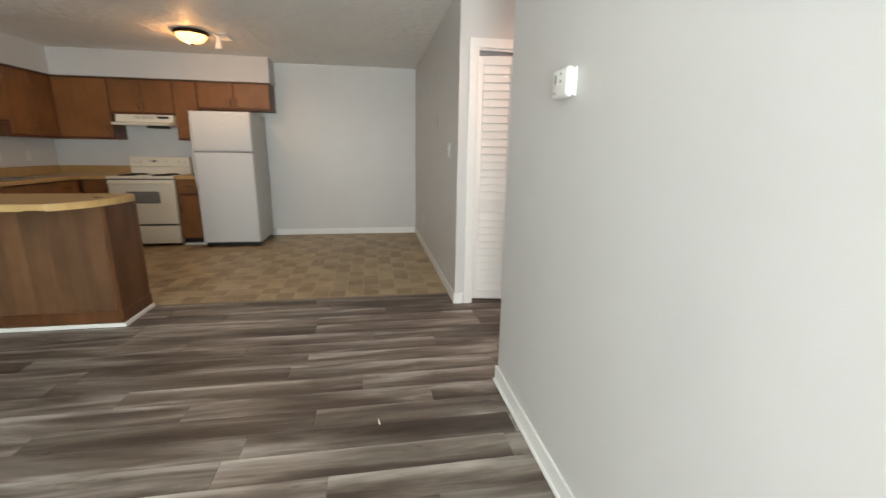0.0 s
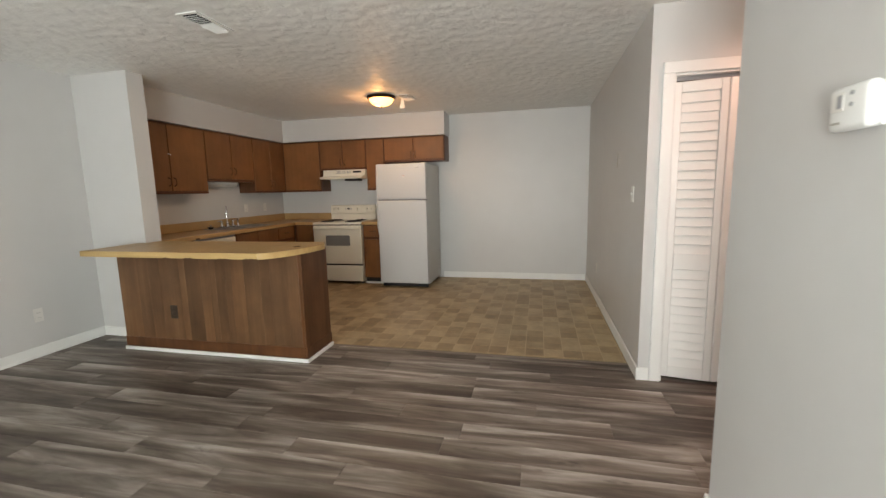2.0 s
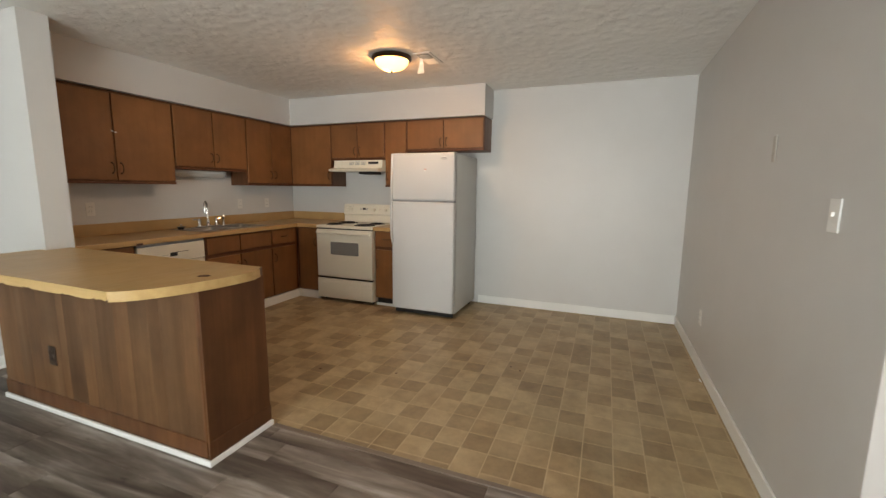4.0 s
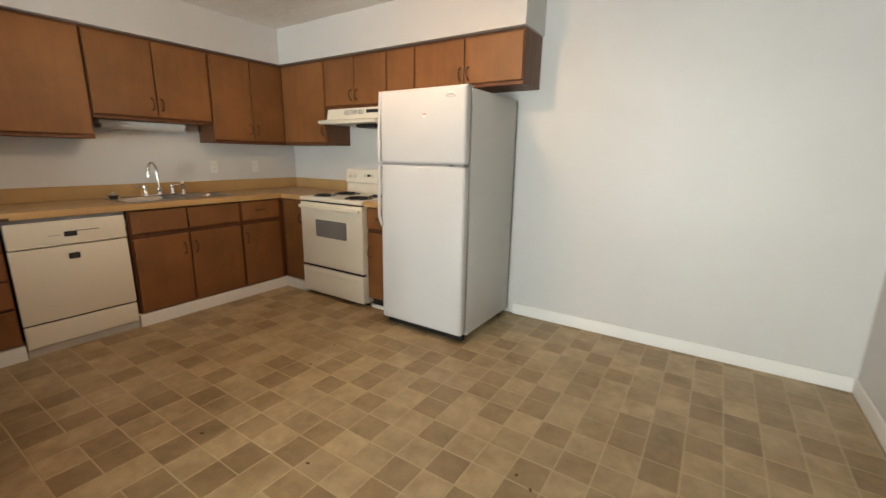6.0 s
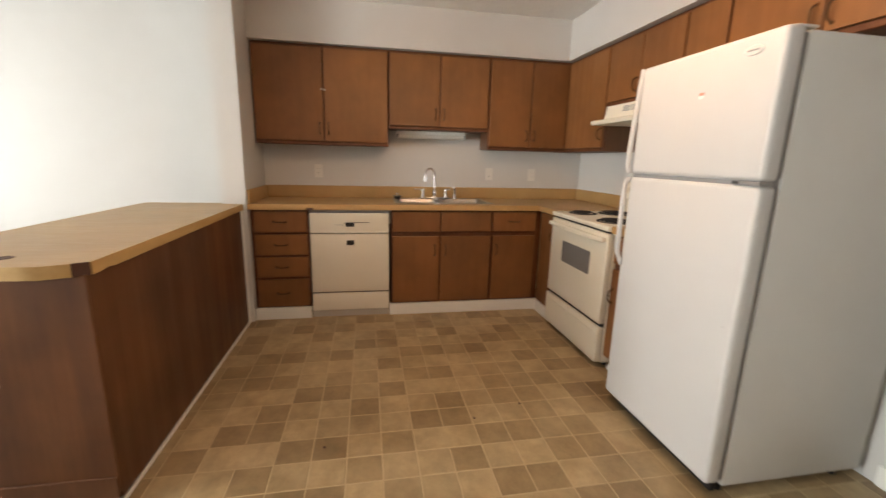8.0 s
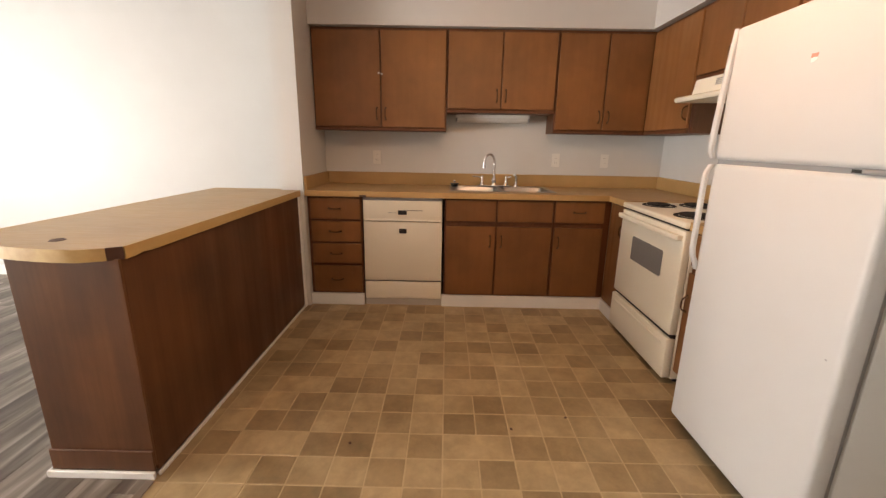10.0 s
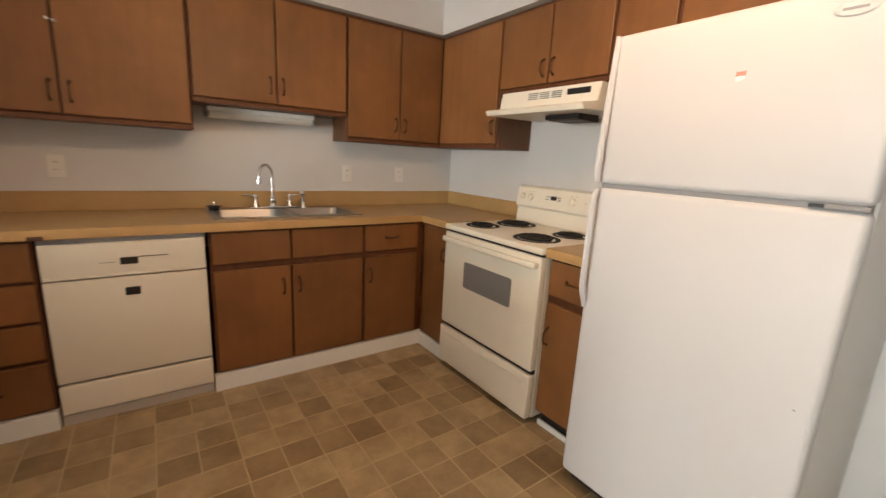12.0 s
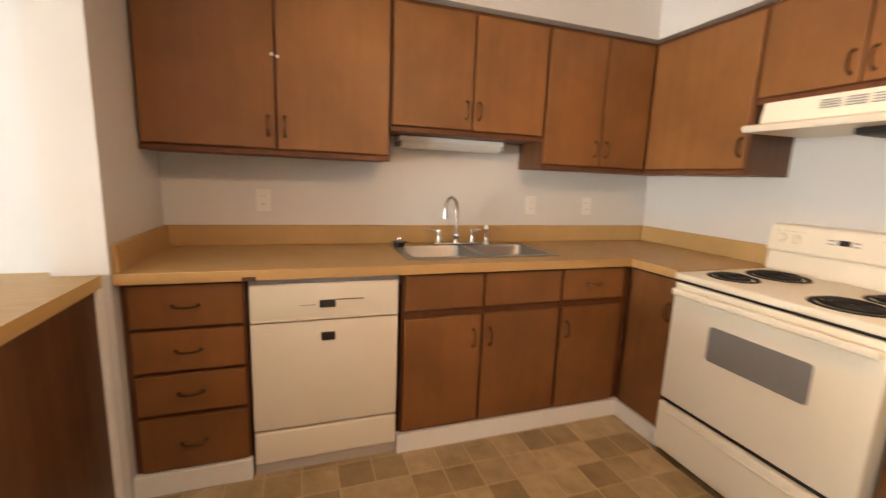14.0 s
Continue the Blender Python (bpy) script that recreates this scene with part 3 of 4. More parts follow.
# laminate strip along the edge of the bar top, broken away in places at its lower rim
def edge_strip(a, b, n, drops):
    """A thin band standing on a straight edge; drops: stretches (from, to, metres) that have lost their lower rim."""
    bm = bmesh.new()
    a, b = Vector((*a, 0)), Vector((*b, 0))
    out = (b - a).normalized().cross(Vector((0, 0, 1))) * 0.006
    rows = []
    for k in range(n + 1):
        s = k / n
        low = BB - 0.006
        for p, q, d in drops:
            if p <= s <= q:
                low += d * (0.6 + 0.4 * math.sin(s * 900))
        p = a.lerp(b, s)
        rows.append([bm.verts.new((v.x, v.y, z)) for v, z in ((p, low), (p + out, low), (p + out, BT + 0.0005), (p, BT + 0.0005))])
    for r, t in zip(rows, rows[1:]):
        for i in range(4):
            bm.faces.new((r[i], r[(i + 1) % 4], t[(i + 1) % 4], t[i]))
    bm.faces.new(rows[0])
    bm.faces.new(rows[-1][::-1])
    return bm


part("edge_strip", edge_strip((PCW, PCS), arc[0], 90, [(0.49, 0.53, 0.009), (0.62, 0.66, 0.010), (0.80, 0.86, 0.007), (0.93, 1.0, 0.012)]), M_EDGE, bar, "pale wood edge strip with chips")
part("edge_strip", edge_strip((PCW, STUB0 - 0.003), (PCW, PCS), 8, []), M_EDGE, bar)
part("edge_strip", edge_strip((-1.778, PCN), (STUBX + 0.004, PCN), 40, [(0.03, 0.06, 0.006)]), M_EDGE, bar)
bm = bmesh.new()
rim = [Vector((x, y, 0)) for x, y in arc + [(-1.752, 3.775)]]
rows = []
for k, p in enumerate(rim):
    along = (rim[min(k + 1, len(rim) - 1)] - rim[max(k - 1, 0)]).normalized()
    out = p + along.cross(Vector((0, 0, 1))) * 0.006
    rows.append([bm.verts.new((v.x, v.y, z)) for v, z in ((p, BB - 0.006), (out, BB - 0.006), (out, BT + 0.0005), (p, BT + 0.0005))])
for r, t in zip(rows, rows[1:]):
    for i in range(4):
        bm.faces.new((r[i], r[(i + 1) % 4], t[(i + 1) % 4], t[i]))
bm.faces.new(rows[0])
bm.faces.new(rows[-1][::-1])
part("edge_strip", bm, M_EDGE, bar, "", True)
part("broken_corner", edge_strip((-1.752, 3.775), (-1.778, PCN), 3, []), M_BURN, bar, "bare dark broken corner")
burn = lathe((0, 0, 0), [(0.0, 0.0006), (0.016, 0.0006), (0.022, 0.0022), (0.028, 0.0006), (0.030, 0.0)], 20)
for v in burn.verts:
    v.co.xy *= 1 + 0.22 * noise.noise(v.co * 60)
burn.transform(Matrix.Translation((-1.850, 3.525, BT)) @ pose(0, 0, 0, 0, 0, 25) @ Matrix.Diagonal((1.1, 0.8, 1, 1)))
part("burn_mark", burn, M_BURN, bar, "round dark burn mark")


# white plastic safety latch across two cabinet doors
latch = thing("safety_latch", (FW + 0.022, 4.385, 1.80), "white plastic safety latch across the cabinet doors", "latch")
part("latch_body", box(FW + 0.0195, FW + 0.030, 4.367, 4.379, 1.797, 1.809, 0.003), M_TRIM, latch)
part("latch_body", box(FW + 0.0195, FW + 0.030, 4.391, 4.403, 1.790, 1.802, 0.003), M_TRIM, latch)
part("latch_strap", box(FW + 0.024, FW + 0.027, 4.377, 4.393, 1.798, 1.801), M_GREYPLATE, latch)

# ---- refrigerator ----
def refrigerator(x0, x1, yf, yb, top):
    f = thing("refrigerator", ((x0 + x1) / 2, (yf + yb) / 2, 0), "white two-door top-freezer refrigerator", "refrigerator")
    d = 0.072
    split = 1.229
    part("cabinet", box(x0 + 0.004, x1 - 0.002, yf + d + 0.012, yb, 0.045, top - 0.012, 0.008, 2), M_FRSIDE, f, "textured pale grey cabinet", True)
    part("gasket", box(x0 + 0.014, x1 - 0.012, yf + d - 0.002, yf + d + 0.012, 0.07, top - 0.02), M_LINER, f)
    part("freezer_door", box(x0, x1, yf, yf + d, split + 0.006, top, 0.020, 4), M_WHITE, f, "", True)
    part("fridge_door", box(x0, x1, yf, yf + d, 0.062, split - 0.007, 0.020, 4), M_WHITE, f, "", True)
    part("door_seam", box(x0 + 0.012, x1 - 0.012, yf + 0.012, yf + d - 0.006, split - 0.012, split + 0.012), M_LINER, f, "grey strip between the doors")
    part("grille", box(x0 + 0.02, x1 - 0.02, yf + 0.05, yf + 0.075, 0.012, 0.06, 0.003), M_BLACK, f, "black base grille")
    for x in (x0 + 0.05, x1 - 0.05):
        part("foot", cyl((x, yf + 0.11, 0.0), (x, yf + 0.11, 0.05), 0.018), M_BLACK, f)
        part("foot", cyl((x, yb - 0.08, 0.0), (x, yb - 0.08, 0.05), 0.018), M_BLACK, f)
    part("top_hinge", box(x1 - 0.085, x1 - 0.02, yf + 0.05, yf + 0.13, top - 0.002, top + 0.007, 0.003, 2), M_FRSIDE, f, "painted hinge cover")
    part("middle_hinge", box(x1 - 0.085, x1 - 0.004, yf - 0.001, yf + 0.03, split - 0.006, split + 0.005, 0.002), M_LINER, f, "steel hinge plate")
    part("hinge_pin", box(x1 - 0.115, x1 - 0.086, yf + 0.002, yf + 0.03, split - 0.005, split + 0.004), M_BLACK, f)
    for z0, z1 in ((split + 0.012, top - 0.004), (0.775, split - 0.012)):
        bm = bmesh.new()
        up = z1 > split
        pts = []
        for k in np.linspace(0, 1, 15):
            out = 0.032 * (1 - k) ** 0.7 if up else 0.034 * min(1.0, (1 - k) * 6)
            pts.append((k, max(0.005, out)))
        rows = []
        for (s, out), k in zip(pts, np.linspace(0, 1, 15)):
            z = z0 + (z1 - z0) * k if up else z1 - (z1 - z0) * k
            c = 0.45 if k in (0.0, 1.0) else 1.0
            w = 0.024 * (0.6 + 0.4 * c)
            back = yf + 0.001 if not 0 < k < 1 or out < 0.012 else yf - out + 0.012
            rows.append([bm.verts.new(v) for v in ((x0 + 0.004, back, z), (x0 + 0.003, yf - out * c, z), (x0 + 0.008, yf - out * c - 0.007, z), (x0 + w - 0.006, yf - out * c - 0.007, z), (x0 + w, yf - out * c, z), (x0 + w - 0.001, back, z))])
        for r, t in zip(rows, rows[1:]):
            for i in range(6):
                bm.faces.new((r[i], r[(i + 1) % 6], t[(i + 1) % 6], t[i]))
        bm.faces.new(rows[0])
        bm.faces.new(rows[-1][::-1])
        part("handle", bm, M_WHITE, f, "long moulded white handle", True)
    bm = lathe((0, 0, 0), [(0.0, 0.004), (0.034, 0.004), (0.040, 0.0)], 28)
    bm.transform(Matrix.Translation((x1 - 0.112, yf, 1.664)) @ pose(0, 0, 0, 90, 0, 0) @ Matrix.Diagonal((1.0, 0.42, 1, 1)))
    badge = part("badge", bm, M_SILVER, f, "oval silver badge", True)
    part("badge_mark", box(x1 - 0.134, x1 - 0.090, yf - 0.0048, yf - 0.0035, 1.661, 1.667), M_GREY, badge)
    bm = prism([(0.0, 0.0), (0.009, 0.002), (0.023, 0.001), (0.024, 0.013), (0.012, 0.012), (0.001, 0.013)], 0.0, 0.0012)
    bm.transform(Matrix.Translation((x0 + 0.380, yf, 1.546)) @ pose(0, 0, 0, 90, 0, 0))
    part("sticker", bm, M_RED, f, "torn red paper sticker")
    bm = prism([(0.002, -0.012), (0.013, -0.011), (0.022, -0.006), (0.023, 0.0), (0.009, 0.001), (0.001, -0.001)], 0.0, 0.0009)
    bm.transform(Matrix.Translation((x0 + 0.380, yf, 1.546)) @ pose(0, 0, 0, 90, 0, 0))
    part("sticker_rest", bm, M_TRIM, f, "torn white paper remnant")
    part("scratch", box(x1 - 0.048, x1 - 0.041, yf - 0.0006, yf, 0.705, 0.709, 0.0003), M_GREY, f, "small grey scratch")
    return f


refrigerator(-2.146, -1.439, 5.998, 6.760, 1.719)


# ---- cooker ----
def cooker(x0, x1, yf, yb):
    c = thing("cooker", ((x0 + x1) / 2, (yf + yb) / 2, 0), "almond-white freestanding electric cooker with coil burners", "cooker")
    top = 0.916
    part("body", box(x0 + 0.004, x1 - 0.004, yf + 0.045, yb, 0.035, top - 0.035, 0.003), M_ALMOND, c)
    for x in (x0 + 0.05, x1 - 0.05):
        part("foot", cyl((x, yf + 0.1, 0), (x, yf + 0.1, 0.04), 0.015), M_BLACK, c)
        part("foot", cyl((x, yb - 0.08, 0), (x, yb - 0.08, 0.04), 0.015), M_BLACK, c)
    part("cooktop", box(x0, x1, yf - 0.004, yb - 0.08, top - 0.032, top, 0.007, 3), M_ALMOND, c, "", True)
    # dark filler painted as the shade below the cooktop
    part("vent_gap", box(x0 + 0.012, x1 - 0.012, yf + 0.018, yf + 0.05, top - 0.047, top - 0.031), M_GAP_SHADE, c)
    door = part("oven_door", box(x0 + 0.003, x1 - 0.003, yf, yf + 0.043, 0.300, top - 0.046, 0.007, 3), M_ALMOND, c, "", True)
    bm = prism([(math.copysign(0.178, a) + 0.014 * math.cos(t), math.copysign(0.062, b) + 0.014 * math.sin(t)) for a, b, s in ((1, 1, 0), (-1, 1, 90), (-1, -1, 180), (1, -1, 270)) for t in np.radians(np.linspace(s, s + 90, 5))], 0, 0.002)
    bm.transform(Matrix.Translation((-2.842, yf - 0.0005, 0.648)) @ pose(0, 0, 0, 90, 0, 0))
    part("oven_window", bm, M_GREYGLASS, door, "grey tinted oven window")
    bm = box(x0 + 0.016, x1 - 0.014, yf - 0.036, yf - 0.014, 0.816, 0.848, 0.009, 3)
    for x in (x0 + 0.018, x1 - 0.076):
        add_box(bm, x, x + 0.06, yf - 0.028, yf + 0.002, 0.819, 0.845, 0.006, 2)
    part("oven_handle", bm, M_ALMOND, door, "moulded almond handle", True)
    # dark filler painted as the shade between oven door and drawer
    part("drawer_gap", box(x0 + 0.01, x1 - 0.01, yf + 0.02, yf + 0.045, 0.268, 0.302), M_GAP_SHADE, c)
    dr = box(x0 + 0.003, x1 - 0.003, yf - 0.006, yf + 0.043, 0.042, 0.276, 0.008, 3)
    drawer = part("storage_drawer", dr, M_ALMOND, c, "", True)
    part("drawer_lip", box(x0 + 0.05, x1 - 0.05, yf - 0.012, yf - 0.005, 0.225, 0.240, 0.004, 2), M_ALMOND, drawer)
    # back panel with the control box leaning out of it
    bm = bmesh.new()
    side = [(yb - 0.085, top - 0.002), (yb - 0.072, 1.010), (yb - 0.098, 1.022), (yb - 0.080, 1.140), (yb - 0.062, 1.148), (yb - 0.001, 1.148), (yb - 0.001, top - 0.002)]
    ends = [[bm.verts.new((x, y, z)) for y, z in side] for x in (x0 + 0.002, x1 - 0.002)]
    bm.faces.new(ends[0])
    bm.faces.new(ends[1][::-1])
    for i in range(len(side)):
        j = (i + 1) % len(side)
        bm.faces.new((ends[0][i], ends[1][i], ends[1][j], ends[0][j]))
    bmesh.ops.bevel(bm, geom=list(bm.edges), offset=0.004, segments=2, affect="EDGES")
    back = part("control_panel", bm, M_ALMOND, c, "", True)
    lean = math.atan2(0.018, 0.118)

    def on_panel(x, z, d):
        y = yb - 0.098 + (z - 1.022) * 0.018 / 0.118
        return Vector((x, y - d * math.cos(lean), z + d * math.sin(lean)))

    for x in (-3.175, -3.110, -2.775, -2.612, -2.540):
        k = part("knob", cyl(on_panel(x, 1.083, 0.0), on_panel(x, 1.083, 0.018), 0.021, 0.017, 20), M_ALMOND, back, "round almond control knob", True)
        p = on_panel(x, 1.083, 0.020)
        part("pointer", box(p.x - 0.003, p.x + 0.003, p.y - 0.008, p.y + 0.006, p.z - 0.018, p.z + 0.018, 0.002), M_ALMOND, k)
        for s in (-0.03, 0.03):
            q = on_panel(x + s * 0.6, 1.116, 0.0005)
            part("mark", box(q.x - 0.004, q.x + 0.004, q.y - 0.001, q.y + 0.001, q.z - 0.002, q.z + 0.002), M_GREY, back)
    p = on_panel(-2.925, 1.090, 0.0)
    part("display", box(p.x - 0.022, p.x + 0.022, p.y - 0.003, p.y + 0.004, p.z - 0.012, p.z + 0.012, 0.001), M_BLACK, back, "small black clock display")
    for dx in (-0.055, -0.042, 0.036, 0.049):
        for dz in (-0.008, 0.008):
            q = on_panel(-2.925 + dx, 1.088 + dz, 0.0)
            part("button", box(q.x - 0.005, q.x + 0.005, q.y - 0.0025, q.y + 0.003, q.z - 0.003, q.z + 0.003), M_GREY, back)
    p = on_panel(-2.690, 1.085, 0.0)
    part("indicator", cyl(p + Vector((0, 0.002, 0)), p - Vector((0, 0.002, 0)), 0.004, None, 10), M_RED, back)
    # coils
    for bx, by, r in ((-3.085, 6.290, 0.078), (-3.065, 6.545, 0.100), (-2.665, 6.295, 0.100), (-2.650, 6.550, 0.078)):
        bowl = lathe((bx, by, top), [(r + 0.022, 0.0), (r + 0.020, 0.004), (r + 0.008, 0.004), (r * 0.6, -0.012), (0.0, -0.014)], 32)
        dish = part("drip_bowl", bowl, M_COIL, c, "black enamelled drip bowl", True)
        pts = []
        turns = 4 if r > 0.09 else 3
        for k in range(turns * 22 + 1):
            a = 2 * math.pi * k / 22
            rr = 0.020 + (r - 0.024) * k / (turns * 22)
            pts.append((bx + rr * math.cos(a), by + rr * math.sin(a), top + 0.009))
        part("coil", add_tube(bmesh.new(), pts, 0.0062, 6), M_COIL, dish, "dark spiral heating coil", True)
    return c


cooker(-3.235, -2.470, 6.128, 6.792)


# ---- dishwasher ----
def dishwasher(y0, y1, xf):
    d = thing("dishwasher", (xf - 0.29, (y0 + y1) / 2, 0), "almond built-in dishwasher with black latch", "dishwasher")
    ym = (y0 + y1) / 2
    part("tub", box(XW + 0.04, xf - 0.03, y0 + 0.004, y1 - 0.004, 0.10, 0.846), M_GAP_SHADE, d)
    part("control_panel", box(xf - 0.03, xf + 0.006, y0 + 0.004, y1 - 0.004, 0.694, 0.850, 0.008, 3), M_ALMOND, d, "", True)
    part("trim_lip", box(xf + 0.004, xf + 0.010, y0 + 0.006, y1 - 0.006, 0.694, 0.705, 0.003, 2), M_ALMOND, d)
    part("top_strip", box(xf - 0.02, xf - 0.004, y0 + 0.004, y1 - 0.004, 0.850, 0.881), M_GREY, d, "grey strip filling the gap below the worktop")
    part("door_panel", box(xf - 0.03, xf, y0 + 0.004, y1 - 0.004, 0.210, 0.686, 0.004, 2), M_ALMOND, d, "", True)
    part("lower_panel", box(xf - 0.03, xf, y0 + 0.004, y1 - 0.004, 0.054, 0.198, 0.008, 3), M_ALMOND, d, "", True)
    # greyer material puts the recess's shade into the kick plate's colour
    part("kick_plate", box(xf - 0.05, xf - 0.012, y0 + 0.004, y1 - 0.004, 0.0, 0.060), M_GREYPLATE, d, "recessed beige kick plate, darkened for the shade of its recess")
    part("latch", box(xf + 0.004, xf + 0.012, ym - 0.034, ym + 0.032, 0.745, 0.778, 0.003), M_BLACK, d, "black latch handle")
    part("cycle_dial", box(xf - 0.002, xf + 0.007, ym - 0.028, ym + 0.030, 0.596, 0.634, 0.005, 2), M_BLACK, d, "black badge")
    part("slot", box(xf + 0.003, xf + 0.0068, ym + 0.034, ym + 0.150, 0.775, 0.779), M_GAP_SHADE, d)
    part("slot", box(xf + 0.003, xf + 0.0068, ym - 0.110, ym - 0.050, 0.757, 0.760), M_GREY, d)
    return d


dishwasher(4.276, 4.892, -3.560)


# ---- cooker hood ----
def hood(x0, x1):
    h = thing("range_hood", ((x0 + x1) / 2, 6.56, 1.555), "almond-white under-cabinet cooker hood", "range hood")
    yb, z0, z1 = YN - 0.002, 1.552, 1.688

    def shell(side, xa, xb):
        bm = bmesh.new()
        ends = [[bm.verts.new((x, y, z)) for y, z in side] for x in (xa, xb)]
        bm.faces.new(ends[0])
        bm.faces.new(ends[1][::-1])
        for i in range(len(side)):
            j = (i + 1) % len(side)
            bm.faces.new((ends[0][i], ends[1][i], ends[1][j], ends[0][j]))
        bmesh.ops.recalc_face_normals(bm, faces=bm.faces)
        bmesh.ops.bevel(bm, geom=list(bm.edges), offset=0.003, segments=2, affect="EDGES")
        return bm

    part("casing", shell([(yb, z0 + 0.03), (6.50, z0 + 0.030), (6.445, z0 + 0.045), (6.462, z1), (yb, z1)], x0, x1), M_ALMOND, h, "", True)
    part("canopy", shell([(yb, z0 + 0.0295), (yb, z0 + 0.006), (6.352, z0), (6.340, z0 + 0.022), (6.354, z0 + 0.031), (6.45, z0 + 0.0455), (6.52, z0 + 0.046)], x0 - 0.004, x1 - 0.001), M_ALMOND, h, "", True)
    fil = part("filter", box(-2.845, -2.645, 6.49, 6.66, z0 - 0.030, z0 + 0.004, 0.003), M_FILTER, h, "greasy grey grease filter")
    part("filter_frame", box(-2.855, -2.635, 6.48, 6.495, z0 - 0.026, z0 - 0.002), M_BLACK, fil)
    part("control_strip", box(-2.699, -2.563, 6.446, 6.456, z0 + 0.088, z0 + 0.116, 0.002), M_BLACK, h, "black switch strip")
    for k in range(3):
        for j in range(4):
            xa = -2.965 + k * 0.082
            za = z0 + 0.082 + j * 0.010
            part("vent_slot", box(xa, xa + 0.064, 6.446 + j * 0.0012, 6.452 + j * 0.0012, za, za + 0.004), M_GREY, h)
    return h


hood(-3.192, -2.512)

# ---- strip light under the sink cabinet ----
strip = thing("strip_light", (-4.06, 5.37, 1.452), "white fluorescent strip light, switched off", "strip light")
part("housing", box(XW + 0.003, -4.03, 4.985, 5.60, 1.490, 1.518, 0.004), M_TRIM, strip)
bm = bmesh.new()
ring = [(-4.135 + 0.055 + 0.055 * math.cos(a), 1.490 + 0.036 * math.sin(a)) for a in np.linspace(math.pi, 2 * math.pi, 13)]
ends = [[bm.verts.new((x, y, z)) for x, z in ring] for y in (4.995, 5.585)]
bm.faces.new(ends[0])
bm.faces.new(ends[1][::-1])
for i in range(12):
    bm.faces.new((ends[0][i], ends[1][i], ends[1][i + 1], ends[0][i + 1]))
part("diffuser", bm, M_PLATE, strip, "ribbed translucent diffuser", True)
for y in (4.984, 5.585):
    part("end_cap", box(-4.137, -4.022, y, y + 0.014, 1.460, 1.490, 0.003), M_GREY, strip)


# ---- sink, tap and strainer ----
def sink():
    x0, x1, y0, y1 = SINK
    s = thing("sink", ((x0 + x1) / 2, (y0 + y1) / 2, CT), "stainless steel double-bowl sink set in the worktop", "sink")
    ym = (y0 + y1) / 2
    b0, b1 = x0 + 0.085, x1 - 0.030
    bowls = ((y0 + 0.035, ym - 0.020), (ym + 0.020, y1 - 0.035))
    bm = bmesh.new()
    zt = CT + 0.005
    for a, c, p, q in ((x0, b0, y0, y1), (b1, x1, y0, y1), (b0, b1, y0, bowls[0][0]), (b0, b1, bowls[0][1], bowls[1][0]), (b0, b1, bowls[1][1], y1)):
        add_box(bm, a, c, p, q, CT - 0.001, zt)
    part("rim", bm, M_STEEL, s)
    for p, q in bowls:
        bm = bmesh.new()
        loops = []
        for z, inset in ((zt, 0.0), (zt - 0.012, 0.006), (CT - 0.13, 0.016), (CT - 0.150, 0.030), (CT - 0.157, 0.060)):
            r = 0.045
            loop = []
            for cx, cy, st in ((b1 - r, q - r, 0), (b0 + r, q - r, 90), (b0 + r, p + r, 180), (b1 - r, p + r, 270)):
                for t in np.radians(np.linspace(st, st + 90, 5)):
                    vx, vy = cx + r * math.cos(t), cy + r * math.sin(t)
                    mx, my = (b0 + b1) / 2, (p + q) / 2
                    fx, fy = 1 - inset / (b1 - mx), 1 - inset / (q - my)
                    loop.append(bm.verts.new((mx + (vx - mx) * fx, my + (vy - my) * fy, z)))
            loops.append(loop)
        for a, c in zip(loops, loops[1:]):
            for i in range(20):
                bm.faces.new((a[i], a[(i + 1) % 20], c[(i + 1) % 20], c[i]))
        bm.faces.new(loops[-1])
        bowl = part("bowl", bm, M_STEEL, s, "", True)
        part("drain", lathe(((b0 + b1) / 2, (p + q) / 2, CT - 0.157), [(0.045, 0.001), (0.040, 0.003), (0.030, 0.001), (0.0, 0.0005)], 20), M_CHROME, bowl)
    return s


sink()
tap = thing("kitchen_tap", (-4.025, 5.325, CT + 0.005), "chrome gooseneck kitchen tap with two lever handles", "tap")
zb = CT + 0.005
part("base_plate", box(-4.052, -3.998, 5.185, 5.465, zb, zb + 0.014, 0.006, 3), M_CHROME, tap, "", True)
pts = [(-4.025, 5.325, zb + 0.014), (-4.025, 5.325, zb + 0.10), (-4.025, 5.325, zb + 0.195)]
for k in np.linspace(0, 1, 14):
    a = math.pi * (1 - k * 1.04)
    r = 0.062
    s = r + r * math.cos(a)
    pts.append((-4.025 + 0.62 * s, 5.325 - 0.78 * s, zb + 0.200 + 0.072 * math.sin(a)))
spout = part("spout", add_tube(bmesh.new(), pts, 0.0105, 12), M_CHROME, tap, "", True)
e = pts[-1]
part("aerator", cyl((e[0], e[1], e[2] + 0.004), (e[0], e[1], e[2] - 0.032), 0.013, 0.015), M_CHROME, spout, "", True)
part("spout_collar", lathe((-4.025, 5.325, zb + 0.012), [(0.024, 0), (0.022, 0.012), (0.015, 0.022), (0.019, 0.036), (0.021, 0.046), (0.015, 0.058), (0.011, 0.064)], 20), M_CHROME, tap, "", True)
